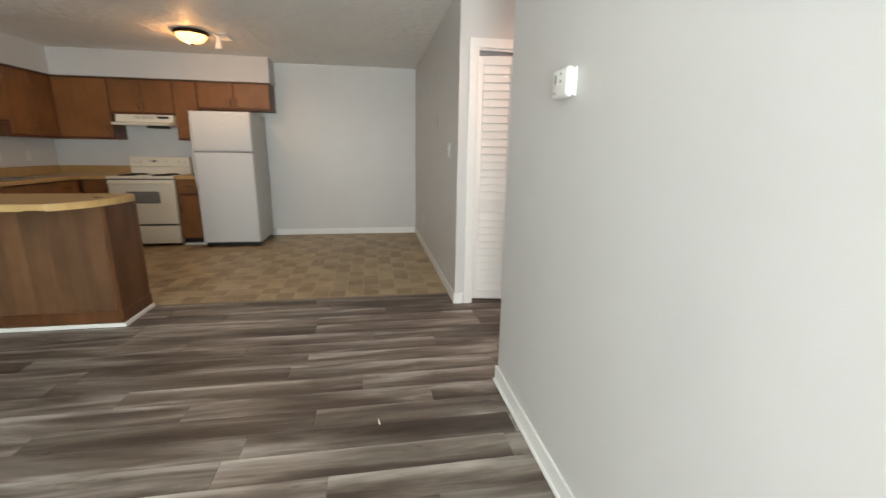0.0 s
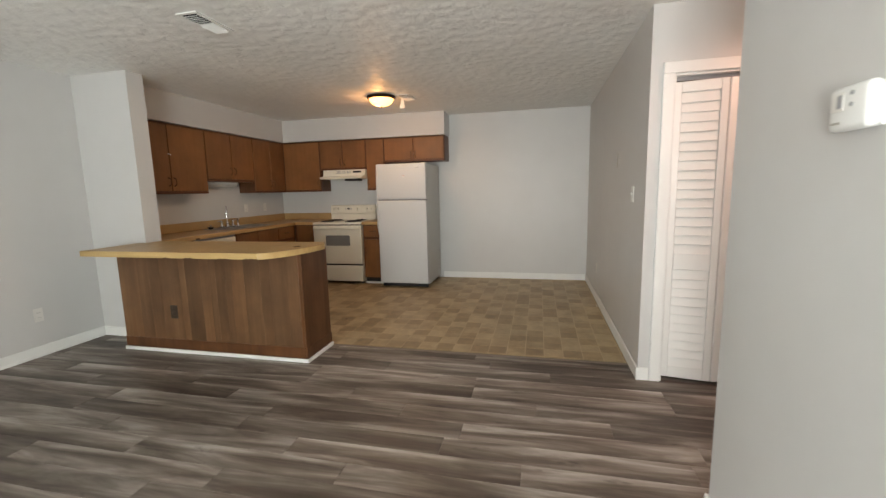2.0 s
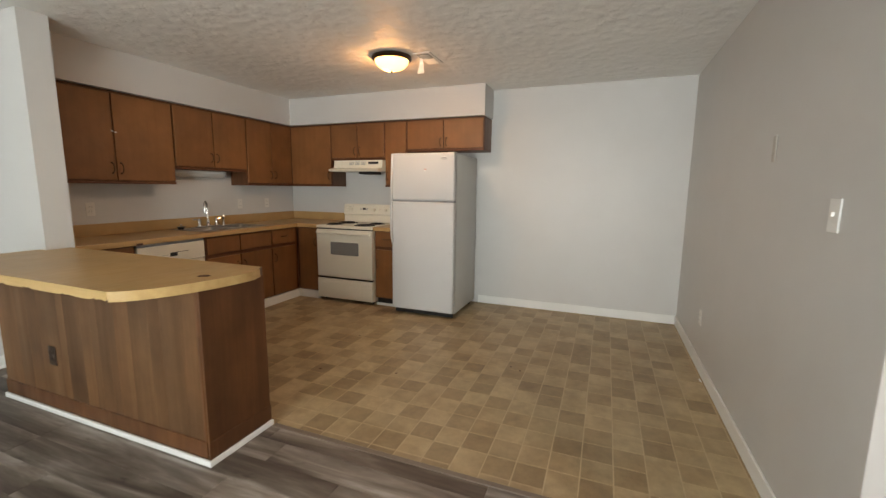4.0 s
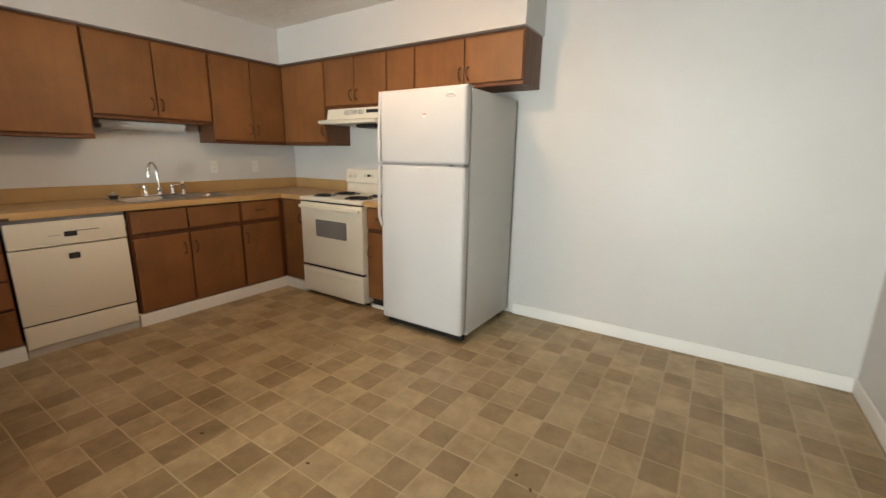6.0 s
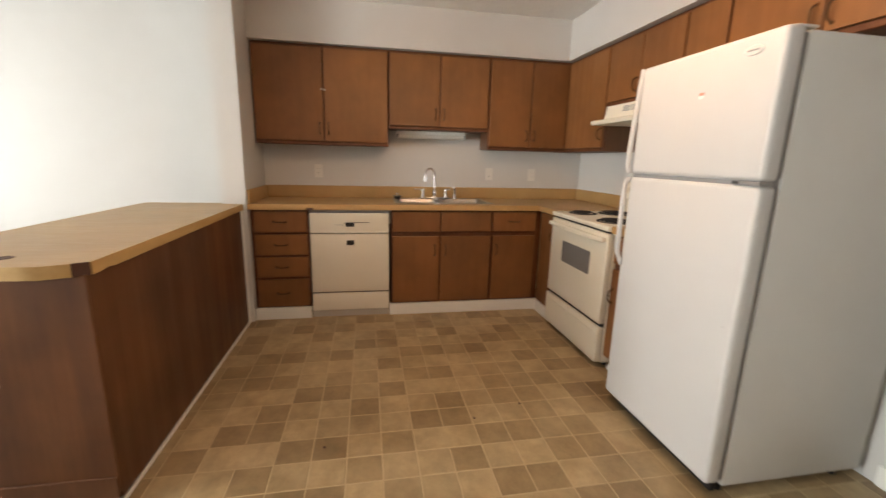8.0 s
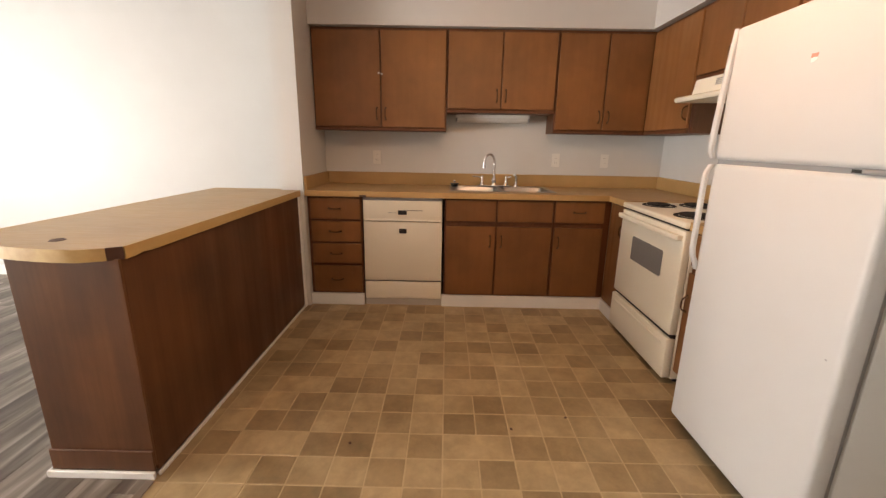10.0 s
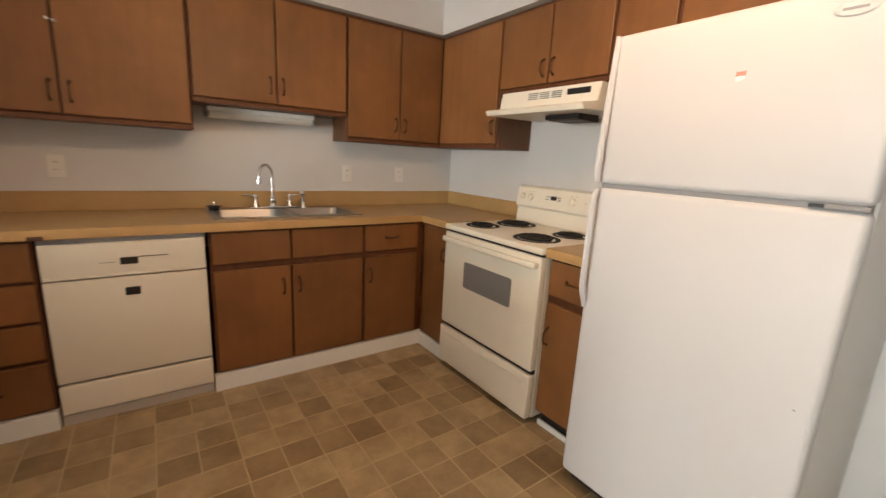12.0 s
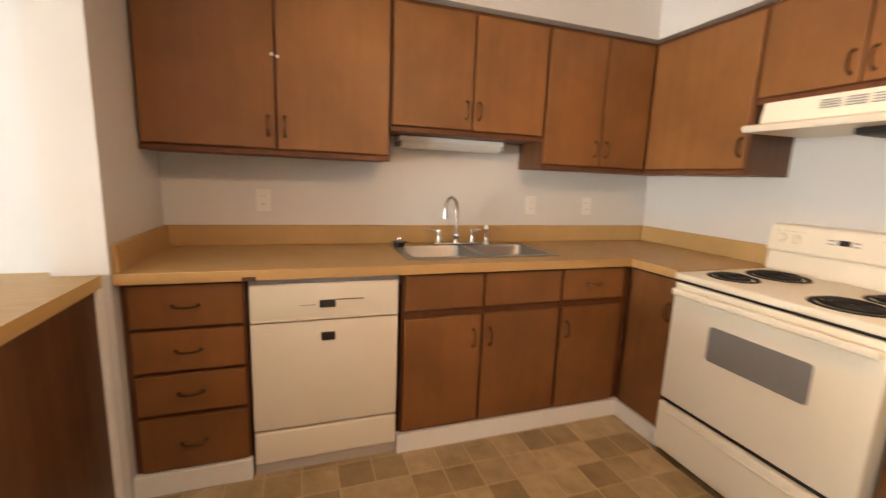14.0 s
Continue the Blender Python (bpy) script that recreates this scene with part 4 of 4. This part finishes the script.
for y, dy in ((5.222, -0.085), (5.428, 0.045)):
    st = part("handle_stem", lathe((-4.025, y, zb + 0.012), [(0.022, 0), (0.018, 0.012), (0.011, 0.030), (0.014, 0.052), (0.013, 0.072), (0.004, 0.080), (0.0, 0.081)], 18), M_CHROME, tap, "", True)
    part("lever", add_tube(bmesh.new(), [(-4.025, y, zb + 0.077), (-4.018, y + dy * 0.5, zb + 0.083), (-4.010, y + dy, zb + 0.087)], 0.0062, 8), M_CHROME, st, "", True)
spray = thing("side_sprayer", (-4.02, 5.515, zb), "chrome side sprayer beside the tap", "sprayer")
part("holder", lathe((-4.02, 5.515, zb), [(0.022, 0), (0.020, 0.012), (0.013, 0.022), (0.012, 0.045)], 18), M_CHROME, spray, "", True)
part("spray_head", add_tube(bmesh.new(), [(-4.02, 5.515, zb + 0.04), (-4.02, 5.515, zb + 0.075), (-4.012, 5.505, zb + 0.097), (-3.985, 5.495, zb + 0.105)], 0.013, 10), M_CHROME, spray, "", True)
strainer = thing("sink_strainer", (-3.985, 4.985, CT + 0.005), "dark chrome sink strainer lying on the rim", "strainer")
part("basket", lathe((-3.985, 4.985, CT + 0.005), [(0.0, 0.0), (0.026, 0.0), (0.030, 0.020), (0.040, 0.024), (0.041, 0.028), (0.0, 0.030)], 22), M_BLACK, strainer, "", True)
part("knob", lathe((-3.985, 4.985, CT + 0.034), [(0.005, 0), (0.005, 0.010), (0.013, 0.014), (0.012, 0.022), (0.0, 0.024)], 14), M_CHROME, strainer, "", True)


# ---- plates on the walls ----
def wall_plate(name, label, category, at, normal, w, h, material, kind, group=""):
    """A cover plate flat on a wall, with a toggle or two sockets."""
    t = thing(name, at, label, category, group)
    n = Vector((*normal, 0))
    u = Vector((-n.y, n.x, 0))
    m = Matrix.Translation(at) @ Matrix(((u.x, 0, n.x, 0), (u.y, 0, n.y, 0), (0, 1, 0, 0), (0, 0, 0, 1)))

    def piece(pname, x0, x1, y0, y1, z0, z1, mt, parent, bevel=0.002, label=""):
        bm = box(x0, x1, y0, y1, z0, z1, bevel, 2)
        bm.transform(m)
        return part(pname, bm, mt, parent, label)

    plate = piece("plate", -w / 2, w / 2, -h / 2, h / 2, 0.0005, 0.006, material, t)
    if kind == "switch":
        piece("toggle", -0.005, 0.005, -0.004, 0.012, 0.005, 0.016, material, plate)
    if kind == "outlet":
        for dz in (-0.020, 0.020):
            sock = piece("socket", -0.017, 0.017, dz - 0.014, dz + 0.014, 0.005, 0.0075, material, plate, 0.004)
            piece("slot", -0.008, -0.006, dz - 0.004, dz + 0.005, 0.0070, 0.0079, M_BLACK, sock, 0.0)
            piece("slot", 0.006, 0.008, dz - 0.004, dz + 0.005, 0.0070, 0.0079, M_BLACK, sock, 0.0)
    for dz in ((0.0,) if kind == "outlet" else (-0.03, 0.03)):
        piece("screw", -0.003, 0.003, dz - 0.003, dz + 0.003, 0.0055, 0.0068, material, plate, 0.001)
    return t


for y in (4.30, 5.872, 6.300):
    wall_plate("power_outlet", "cream double power outlet above the worktop", "outlet", (XW, y, 1.152), (1, 0), 0.07, 0.115, M_PLATE, "outlet", "outlets above the worktop")
wall_plate("power_outlet", "cream power outlet low on the living room wall", "outlet", (XW, 3.15, 0.36), (1, 0), 0.07, 0.115, M_PLATE, "outlet")
wall_plate("power_outlet", "dark brown power outlet on the peninsula front", "outlet", (-3.005, PY0, 0.362), (0, -1), 0.07, 0.115, M_BROWNPLATE, "outlet")
wall_plate("power_outlet", "white power outlet low on the kitchen wall", "outlet", (XE, 5.74, 0.385), (-1, 0), 0.07, 0.115, M_PLATE, "outlet")
wall_plate("light_switch", "white toggle light switch on the kitchen wall", "light switch", (XE, 3.93, 1.285), (-1, 0), 0.075, 0.118, M_TRIM, "switch")
wall_plate("blank_plate", "narrow painted blank cover plate on the wall", "wall plate", (XE, 4.585, 1.57), (-1, 0), 0.040, 0.125, M_GREYPLATE, "blank")

# ---- thermostat ----
th = thing("thermostat", (XE, 1.68, 1.445), "white digital wall thermostat with a small dark display", "thermostat")
ty0, ty1, tz0, tz1 = 1.620, 1.746, 1.450, 1.548
part("back_plate", box(XE - 0.008, XE - 0.0005, ty0 + 0.004, ty1 - 0.004, tz0 + 0.004, tz1 - 0.004), M_TRIM, th)
case = part("case", box(XE - 0.036, XE - 0.007, ty0, ty1, tz0, tz1, 0.014, 4), M_TRIM, th, "", True)
part("display_bezel", box(XE - 0.0372, XE - 0.035, 1.694, 1.732, 1.494, 1.534, 0.001), M_PLATE, case)
part("display", box(XE - 0.0382, XE - 0.036, 1.698, 1.714, 1.500, 1.528, 0.0008), M_GREY, case, "small dark display")
for z in (1.528, 1.504):
    part("button", cyl((XE - 0.0376, 1.670, z), (XE - 0.034, 1.670, z), 0.005, None, 12), M_GREY, case, "", True)
part("lever", box(XE - 0.039, XE - 0.035, 1.700, 1.728, 1.466, 1.471, 0.002), M_GREYPLATE, case)

# ---- ceiling lamp ----
lamp = thing("ceiling_lamp", (*LAMP_AT, H), "flush ceiling lamp with bronze rim and glowing frosted bowl", "ceiling lamp")
part("rim", lathe((*LAMP_AT, H), [(0.150, 0.0), (0.165, -0.006), (0.168, -0.020), (0.160, -0.032), (0.146, -0.038), (0.140, -0.034)], 40), M_BRONZE, lamp, "dark bronze rim", True)
glass = lathe((*LAMP_AT, H - 0.034), [(0.142, 0.0), (0.136, -0.022), (0.116, -0.048), (0.086, -0.068), (0.048, -0.080), (0.010, -0.084)], 40)
bowl = part("glass_bowl", glass, M_LAMP, lamp, "glowing frosted glass bowl", True)
bowl.visible_shadow = False
part("finial", lathe((*LAMP_AT, H - 0.118), [(0.012, 0.002), (0.010, -0.006), (0.004, -0.014), (0.0, -0.018)], 16), M_BRONZE, lamp, "", True)


def ceiling_vent(x, y, lx, ly, label):
    """A stamped two-way register; its blades lean away from the middle."""
    v = thing("ceiling_vent", (x, y, H), label, "vent")
    bm = bmesh.new()
    for a, c, p, q in ((-lx, lx, -ly, -ly + 0.022), (-lx, lx, ly - 0.022, ly), (-lx, -lx + 0.022, -ly + 0.022, ly - 0.022), (lx - 0.022, lx, -ly + 0.022, ly - 0.022)):
        add_box(bm, x + a, x + c, y + p, y + q, H - 0.007, H - 0.0005)
    part("frame", bm, M_TRIM, v)
    # flat near-black plate in place of the duct's shade
    part("backing", box(x - lx + 0.02, x + lx - 0.02, y - ly + 0.02, y + ly - 0.02, H - 0.002, H - 0.0006), M_GAP_SHADE, v, "near-black plate standing in for the shaded duct behind the blades")
    half, count = ly - 0.026, 12
    for k in range(count):
        o = -half + 2 * half * (k + 0.5) / count
        s = half / count * 1.15
        bm = box(-lx + 0.024, lx - 0.024, -s, s, -0.0008, 0.0008)
        bm.transform(Matrix.Translation((x, y + o, H - 0.010)) @ pose(0, 0, 0, -35 if o > 0 else 35, 0, 0))
        part("blade", bm, M_TRIM, v)
    return v


ceiling_vent(-2.075, 3.03, 0.075, 0.165, "white stamped ceiling vent in the living room")
ceiling_vent(-1.505, 5.48, 0.075, 0.15, "white stamped ceiling vent beside the lamp")
bm = bmesh.new()
rows = []
for k in range(9):
    s = k / 8
    w = 0.010 + 0.022 * s
    y = 5.430 + 0.006 * math.sin(5 * s)
    rows.append([bm.verts.new((-1.545 + a * w, y + b * 0.0015, H - 0.012 - 0.125 * s)) for a, b in ((-1, -1), (1, -1), (1, 1), (-1, 1))])
for r, t in zip(rows, rows[1:]):
    for i in range(4):
        bm.faces.new((r[i], r[(i + 1) % 4], t[(i + 1) % 4], t[i]))
bm.faces.new(rows[-1])
bm.faces.new(rows[0][::-1])
solid("paper_strip", bm, M_TRIM, "loose white paper strip hanging from the vent", "paper strip")

# ---- closet: casing and louvred folding doors ----
cas = thing("door_frame", ((DX0 + DX1) / 2, HALL1, 0), "white painted closet door casing", "door frame")
cw = 0.068
part("jamb_casing", box(DX0 - cw, DX0, HALL1 - 0.018, HALL1 - 0.0005, 0.0, DZ, 0.004, 2), M_TRIM, cas)
part("jamb_casing", box(DX1, DX1 + cw, HALL1 - 0.018, HALL1 - 0.0005, 0.0, DZ, 0.004, 2), M_TRIM, cas)
part("head_casing", box(DX0 - cw, DX1 + cw, HALL1 - 0.019, HALL1 - 0.0005, DZ, DZ + cw, 0.004, 2), M_TRIM, cas)
part("jamb", box(DX0 + 0.0005, DX0 + 0.012, HALL1 + 0.0, HALL1 + T, 0.0, DZ - 0.001), M_TRIM, cas)
part("head_jamb", box(DX0 + 0.012, DX1 - 0.001, HALL1 + 0.0, HALL1 + T, DZ - 0.014, DZ - 0.0005), M_TRIM, cas)
part("track", box(DX0 + 0.012, DX1 - 0.001, HALL1 + 0.035, HALL1 + 0.065, DZ - 0.040, DZ - 0.014), M_GREY, cas, "grey steel door track")


def louvre_leaf(parent, w):
    """One folding leaf, hinged at its own left edge, standing upright from the ground line."""
    z0, z1, d, st = 0.022, DZ - 0.046, 0.014, 0.042
    leaf_ob = part("leaf_stile", box(0, st, -d, d, z0, z1, 0.003), M_TRIM, parent)
    part("leaf_stile", box(w - st, w, -d, d, z0, z1, 0.003), M_TRIM, parent)
    for a, c in ((z0, z0 + 0.085), (0.780, 0.895), (z1 - 0.065, z1)):
        part("leaf_rail", box(st + 0.0005, w - st - 0.0005, -d, d, a, c, 0.003), M_TRIM, parent)
    shared = None
    for a, c in ((z0 + 0.085, 0.780), (0.895, z1 - 0.065)):
        n = int((c - a) / 0.060)
        for k in range(n):
            if shared is None:
                bm = box(st + 0.001, w - st - 0.001, -0.0045, 0.0045, -0.037, 0.037, 0.002)
                bm.transform(pose(0, 0, 0, -13, 0, 0))
                ob = part("slat", bm, M_TRIM, parent)
                shared = ob.data
            else:
                ob = new("slat", shared)
                ob.parent = parent
            ob.matrix_parent_inverse = Matrix.Identity(4)
            ob.matrix_basis = Matrix.Translation((0, 0, a + (k + 0.5) * (c - a) / n))
    return leaf_ob


LW = 0.298
for k, (x, y, turn) in enumerate(((DX0 + 0.016, HALL1 + 0.052, -9.0), (DX0 + 0.016 + LW * math.cos(radians(9)) + 0.004, HALL1 + 0.052 - LW * math.sin(radians(9)), 9.0), (DX0 + 0.030 + 2 * LW, HALL1 + 0.052, 0.0), (DX0 + 0.034 + 3 * LW, HALL1 + 0.052, 0.0))):
    leaf_thing = thing("folding_door_leaf", (0, 0, 0), "white louvred folding closet door leaf" + (", slightly open" if k < 2 else ""), "door", "closet door leaves")
    louvre_leaf(leaf_thing, LW)
    leaf_thing.matrix_basis = pose(x, y, 0, 0, 0, turn)

# ---- hall lamp, unseen, added as source of the hallway's warm light ----
hl = thing("ceiling_lamp", (1.75, 2.9, H), "unseen flush ceiling lamp with bronze rim, added for the hallway's warm light", "ceiling lamp")
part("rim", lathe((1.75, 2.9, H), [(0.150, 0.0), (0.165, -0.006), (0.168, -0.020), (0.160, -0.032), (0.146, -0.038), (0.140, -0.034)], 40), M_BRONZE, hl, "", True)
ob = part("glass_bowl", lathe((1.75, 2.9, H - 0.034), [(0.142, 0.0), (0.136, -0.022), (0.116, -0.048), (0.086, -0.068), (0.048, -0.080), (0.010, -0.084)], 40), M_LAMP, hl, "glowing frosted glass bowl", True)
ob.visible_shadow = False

# ---- patio door behind the walk ----
pd = tagged(new("window_1"), "sliding glass patio door with white frame", "window", "", "structure")
pd.matrix_basis = Matrix.Translation(((WX0 + WX1) / 2, YS - 0.08, 0))
for x0, x1 in ((WX0 + 0.01, (WX0 + WX1) / 2), ((WX0 + WX1) / 2, WX1 - 0.01)):
    bm = bmesh.new()
    for a, c, p, q in ((x0, x0 + 0.05, 0.02, WZ - 0.02), (x1 - 0.05, x1, 0.02, WZ - 0.02), (x0 + 0.05, x1 - 0.05, 0.02, 0.09), (x0 + 0.05, x1 - 0.05, WZ - 0.09, WZ - 0.02)):
        add_box(bm, a, c, YS - 0.09, YS - 0.05, p, q)
    part("frame", bm, M_TRIM, pd)
    pane = part("pane", box(x0 + 0.05, x1 - 0.05, YS - 0.073, YS - 0.067, 0.09, WZ - 0.09), M_GLASS, pd)
    pane.visible_shadow = False

# ---- crumbs and scraps ----
def scrap(name, x, y, size, material, label, category, turn):
    bm = bmesh.new()
    bmesh.ops.create_icosphere(bm, subdivisions=2, radius=1.0)
    for v in bm.verts:
        v.co *= 1 + 0.5 * noise.noise(v.co * 1.7 + Vector((x, y, 0)) * 9)
    bm.transform(Matrix.Translation((x, y, size[2] * 0.8)) @ pose(0, 0, 0, 0, 0, turn) @ Matrix.Diagonal((*size, 1)))
    return solid(name, bm, material, label, category, smooth=True)


for x, y, turn in CRUMBS:
    scrap("crumb", x, y, (0.009, 0.006, 0.003), M_BURN, "small dark crumb lying on the vinyl floor", "crumb", turn)
scrap("paper_scrap", *SCRAP, (0.004, 0.022, 0.002), M_TRIM, "small white paper scrap on the plank floor", "scrap", 8)
scrap("paper_scrap", 0.694, 5.415, (0.006, 0.034, 0.003), M_TRIM, "small white paint flake on the vinyl floor beside the baseboard", "scrap", 3)

# ---- floors, piece by piece ----
planks = structure("floor", box(XW, XE + 0.001, YS, YV, -0.006, -0.0045), M_UNDER, "grey-brown wood-look plank floor")
hall_floor = structure("floor_hall", box(XE + 0.001, HALLX, HALL0, HALL1 + 0.78, -0.006, -0.0045), M_UNDER, "grey-brown wood-look plank floor in the hallway")
cache = {}


def plank_piece(x0, x1, y0, y1, parent):
    key = (round(x1 - x0, 3), round(y1 - y0, 3))
    if key not in cache:
        w, h = key
        e = 0.0024
        bm = bmesh.new()
        outer = [bm.verts.new(p) for p in ((0.0004, 0.0004, -0.0044), (w - 0.0004, 0.0004, -0.0044), (w - 0.0004, h - 0.0004, -0.0044), (0.0004, h - 0.0004, -0.0044))]
        mid = [bm.verts.new(p) for p in ((0.0004, 0.0004, -0.0014), (w - 0.0004, 0.0004, -0.0014), (w - 0.0004, h - 0.0004, -0.0014), (0.0004, h - 0.0004, -0.0014))]
        top = [bm.verts.new(p) for p in ((e, e, 0), (w - e, e, 0), (w - e, h - e, 0), (e, h - e, 0))]
        for a, c in ((outer, mid), (mid, top)):
            for i in range(4):
                bm.faces.new((a[i], a[(i + 1) % 4], c[(i + 1) % 4], c[i]))
        bm.faces.new(top)
        cache[key] = mesh_of("plank", bm, M_PLANK)
    ob = new("plank", cache[key])
    ob.parent = parent
    ob.matrix_basis = Matrix.Translation((x0, y0, 0))
    return ob


rng = random.Random(11)


SEAM = 2.169  # one long seam of the planks
ENDS = {-1: -0.254, -2: -0.535, -3: -0.600, 2: -0.455, 5: -1.184, 7: -0.386}  # an end joint in some rows


def lay(x0, x1, y0, y1, parent, through_hall=False):
    """Rows of planks; those in line with the hallway run on into it."""
    y = y1
    while y > y0 + 0.01:
        row = math.ceil((y - SEAM) / PW - 1e-4) - 1
        ya = max(SEAM + row * PW, y0)
        x = ENDS.get(row, rng.uniform(-1.0, 0.22))
        x -= PL * math.ceil((x - x0) / PL)
        end = HALLX if through_hall and ya >= HALL0 and y <= HALL1 else x1
        while x < end - 0.01:
            xa, xb = max(x, x0), min(x + PL, end)
            if xb - xa > 0.02:
                plank_piece(xa, xb, ya, y, parent)
            x += PL
        y = ya


lay(XW + 0.015, XE - 0.001, YS, YV - 0.006, planks, True)
lay(XE - 0.001, HALLX, HALL0, SEAM + PW, hall_floor)
lay(XE - 0.001, HALLX, SEAM + 9 * PW, HALL1 + 0.1, hall_floor)
structure("threshold", box(PX1 + 0.03, XE - 0.015, YV - 0.020, YV + 0.012, 0.0005, 0.0060, 0.0022, 2), M_REDUCER, "brown reducer strip where planks meet vinyl")
structure("threshold_lip", box(PX1 + 0.03, XE - 0.015, YV + 0.0125, YV + 0.017, 0.0005, 0.0025, 0.0008), M_GROUT, "thin beige line along the reducer strip")

vinyl = structure("floor_kitchen", box(XW, XE, YV - 0.004, YN, -0.006, -0.0012), M_GROUT, "tan stone-patterned vinyl tile floor")
TS, TX, TY, J = 0.1515, -2.181, 4.921, 0.0028
# the print repeats every six tiles across and three along, each second repeat shifted by two
PRINT = ("DDLMML", "LLDDMD", "LDMLDL")
tile_cache = {}


def tile_mesh(w, h, tone):
    key = (round(w, 4), round(h, 4), tone)
    if key not in tile_cache:
        e, r = J, 0.0015
        bm = bmesh.new()
        low = [bm.verts.new(p) for p in ((e, e, -0.0012), (w - e, e, -0.0012), (w - e, h - e, -0.0012), (e, h - e, -0.0012))]
        top = [bm.verts.new(p) for p in ((e + r, e + r, 0), (w - e - r, e + r, 0), (w - e - r, h - e - r, 0), (e + r, h - e - r, 0))]
        for i in range(4):
            bm.faces.new((low[i], low[(i + 1) % 4], top[(i + 1) % 4], top[i]))
        bm.faces.new(top)
        tile_cache[key] = mesh_of("tile", bm, M_VINYL[tone])
    return tile_cache[key]


rng = random.Random(23)
rest = {tone: bmesh.new() for tone in "DML"}
count = 0
i0, i1 = math.floor((XW - TX) / TS), math.ceil((XE - TX) / TS)
j0, j1 = math.floor((YV - TY) / TS), math.ceil((YN - TY) / TS)
for i in range(i0, i1):
    block, row = divmod(i, 3)
    tones = PRINT[row]
    shift = 2 * ((-block) // 2)
    j = j0
    while j < j1:
        k = (j + shift) % 6
        tone = tones[k]
        if rng.random() < 0.08:
            tone = rng.choice("DML")
        long = 2 if row == 1 and k == 0 else 1
        xa, xb = max(TX + i * TS, XW), min(TX + (i + 1) * TS, XE)
        ya, yb = max(TY + j * TS, YV + 0.002), min(TY + (j + long) * TS, YN)
        j += long
        if xb - xa < 0.02 or yb - ya < 0.02:
            continue
        me = tile_mesh(xb - xa, yb - ya, tone)
        if -3.3 < xa < 0.45 and 3.7 < ya < 6.2 and count < 300:
            ob = new("tile", me)
            ob.parent = vinyl
            ob.matrix_basis = Matrix.Translation((xa, ya, 0))
            count += 1
        else:
            far = rest[tone]
            vs = [far.verts.new((v.co.x + xa, v.co.y + ya, v.co.z)) for v in me.vertices]
            for p in me.polygons:
                far.faces.new([vs[q] for q in p.vertices])
for tone, far in rest.items():
    tagged(part("tile_rest", far, M_VINYL[tone], vinyl), kind="stuff")
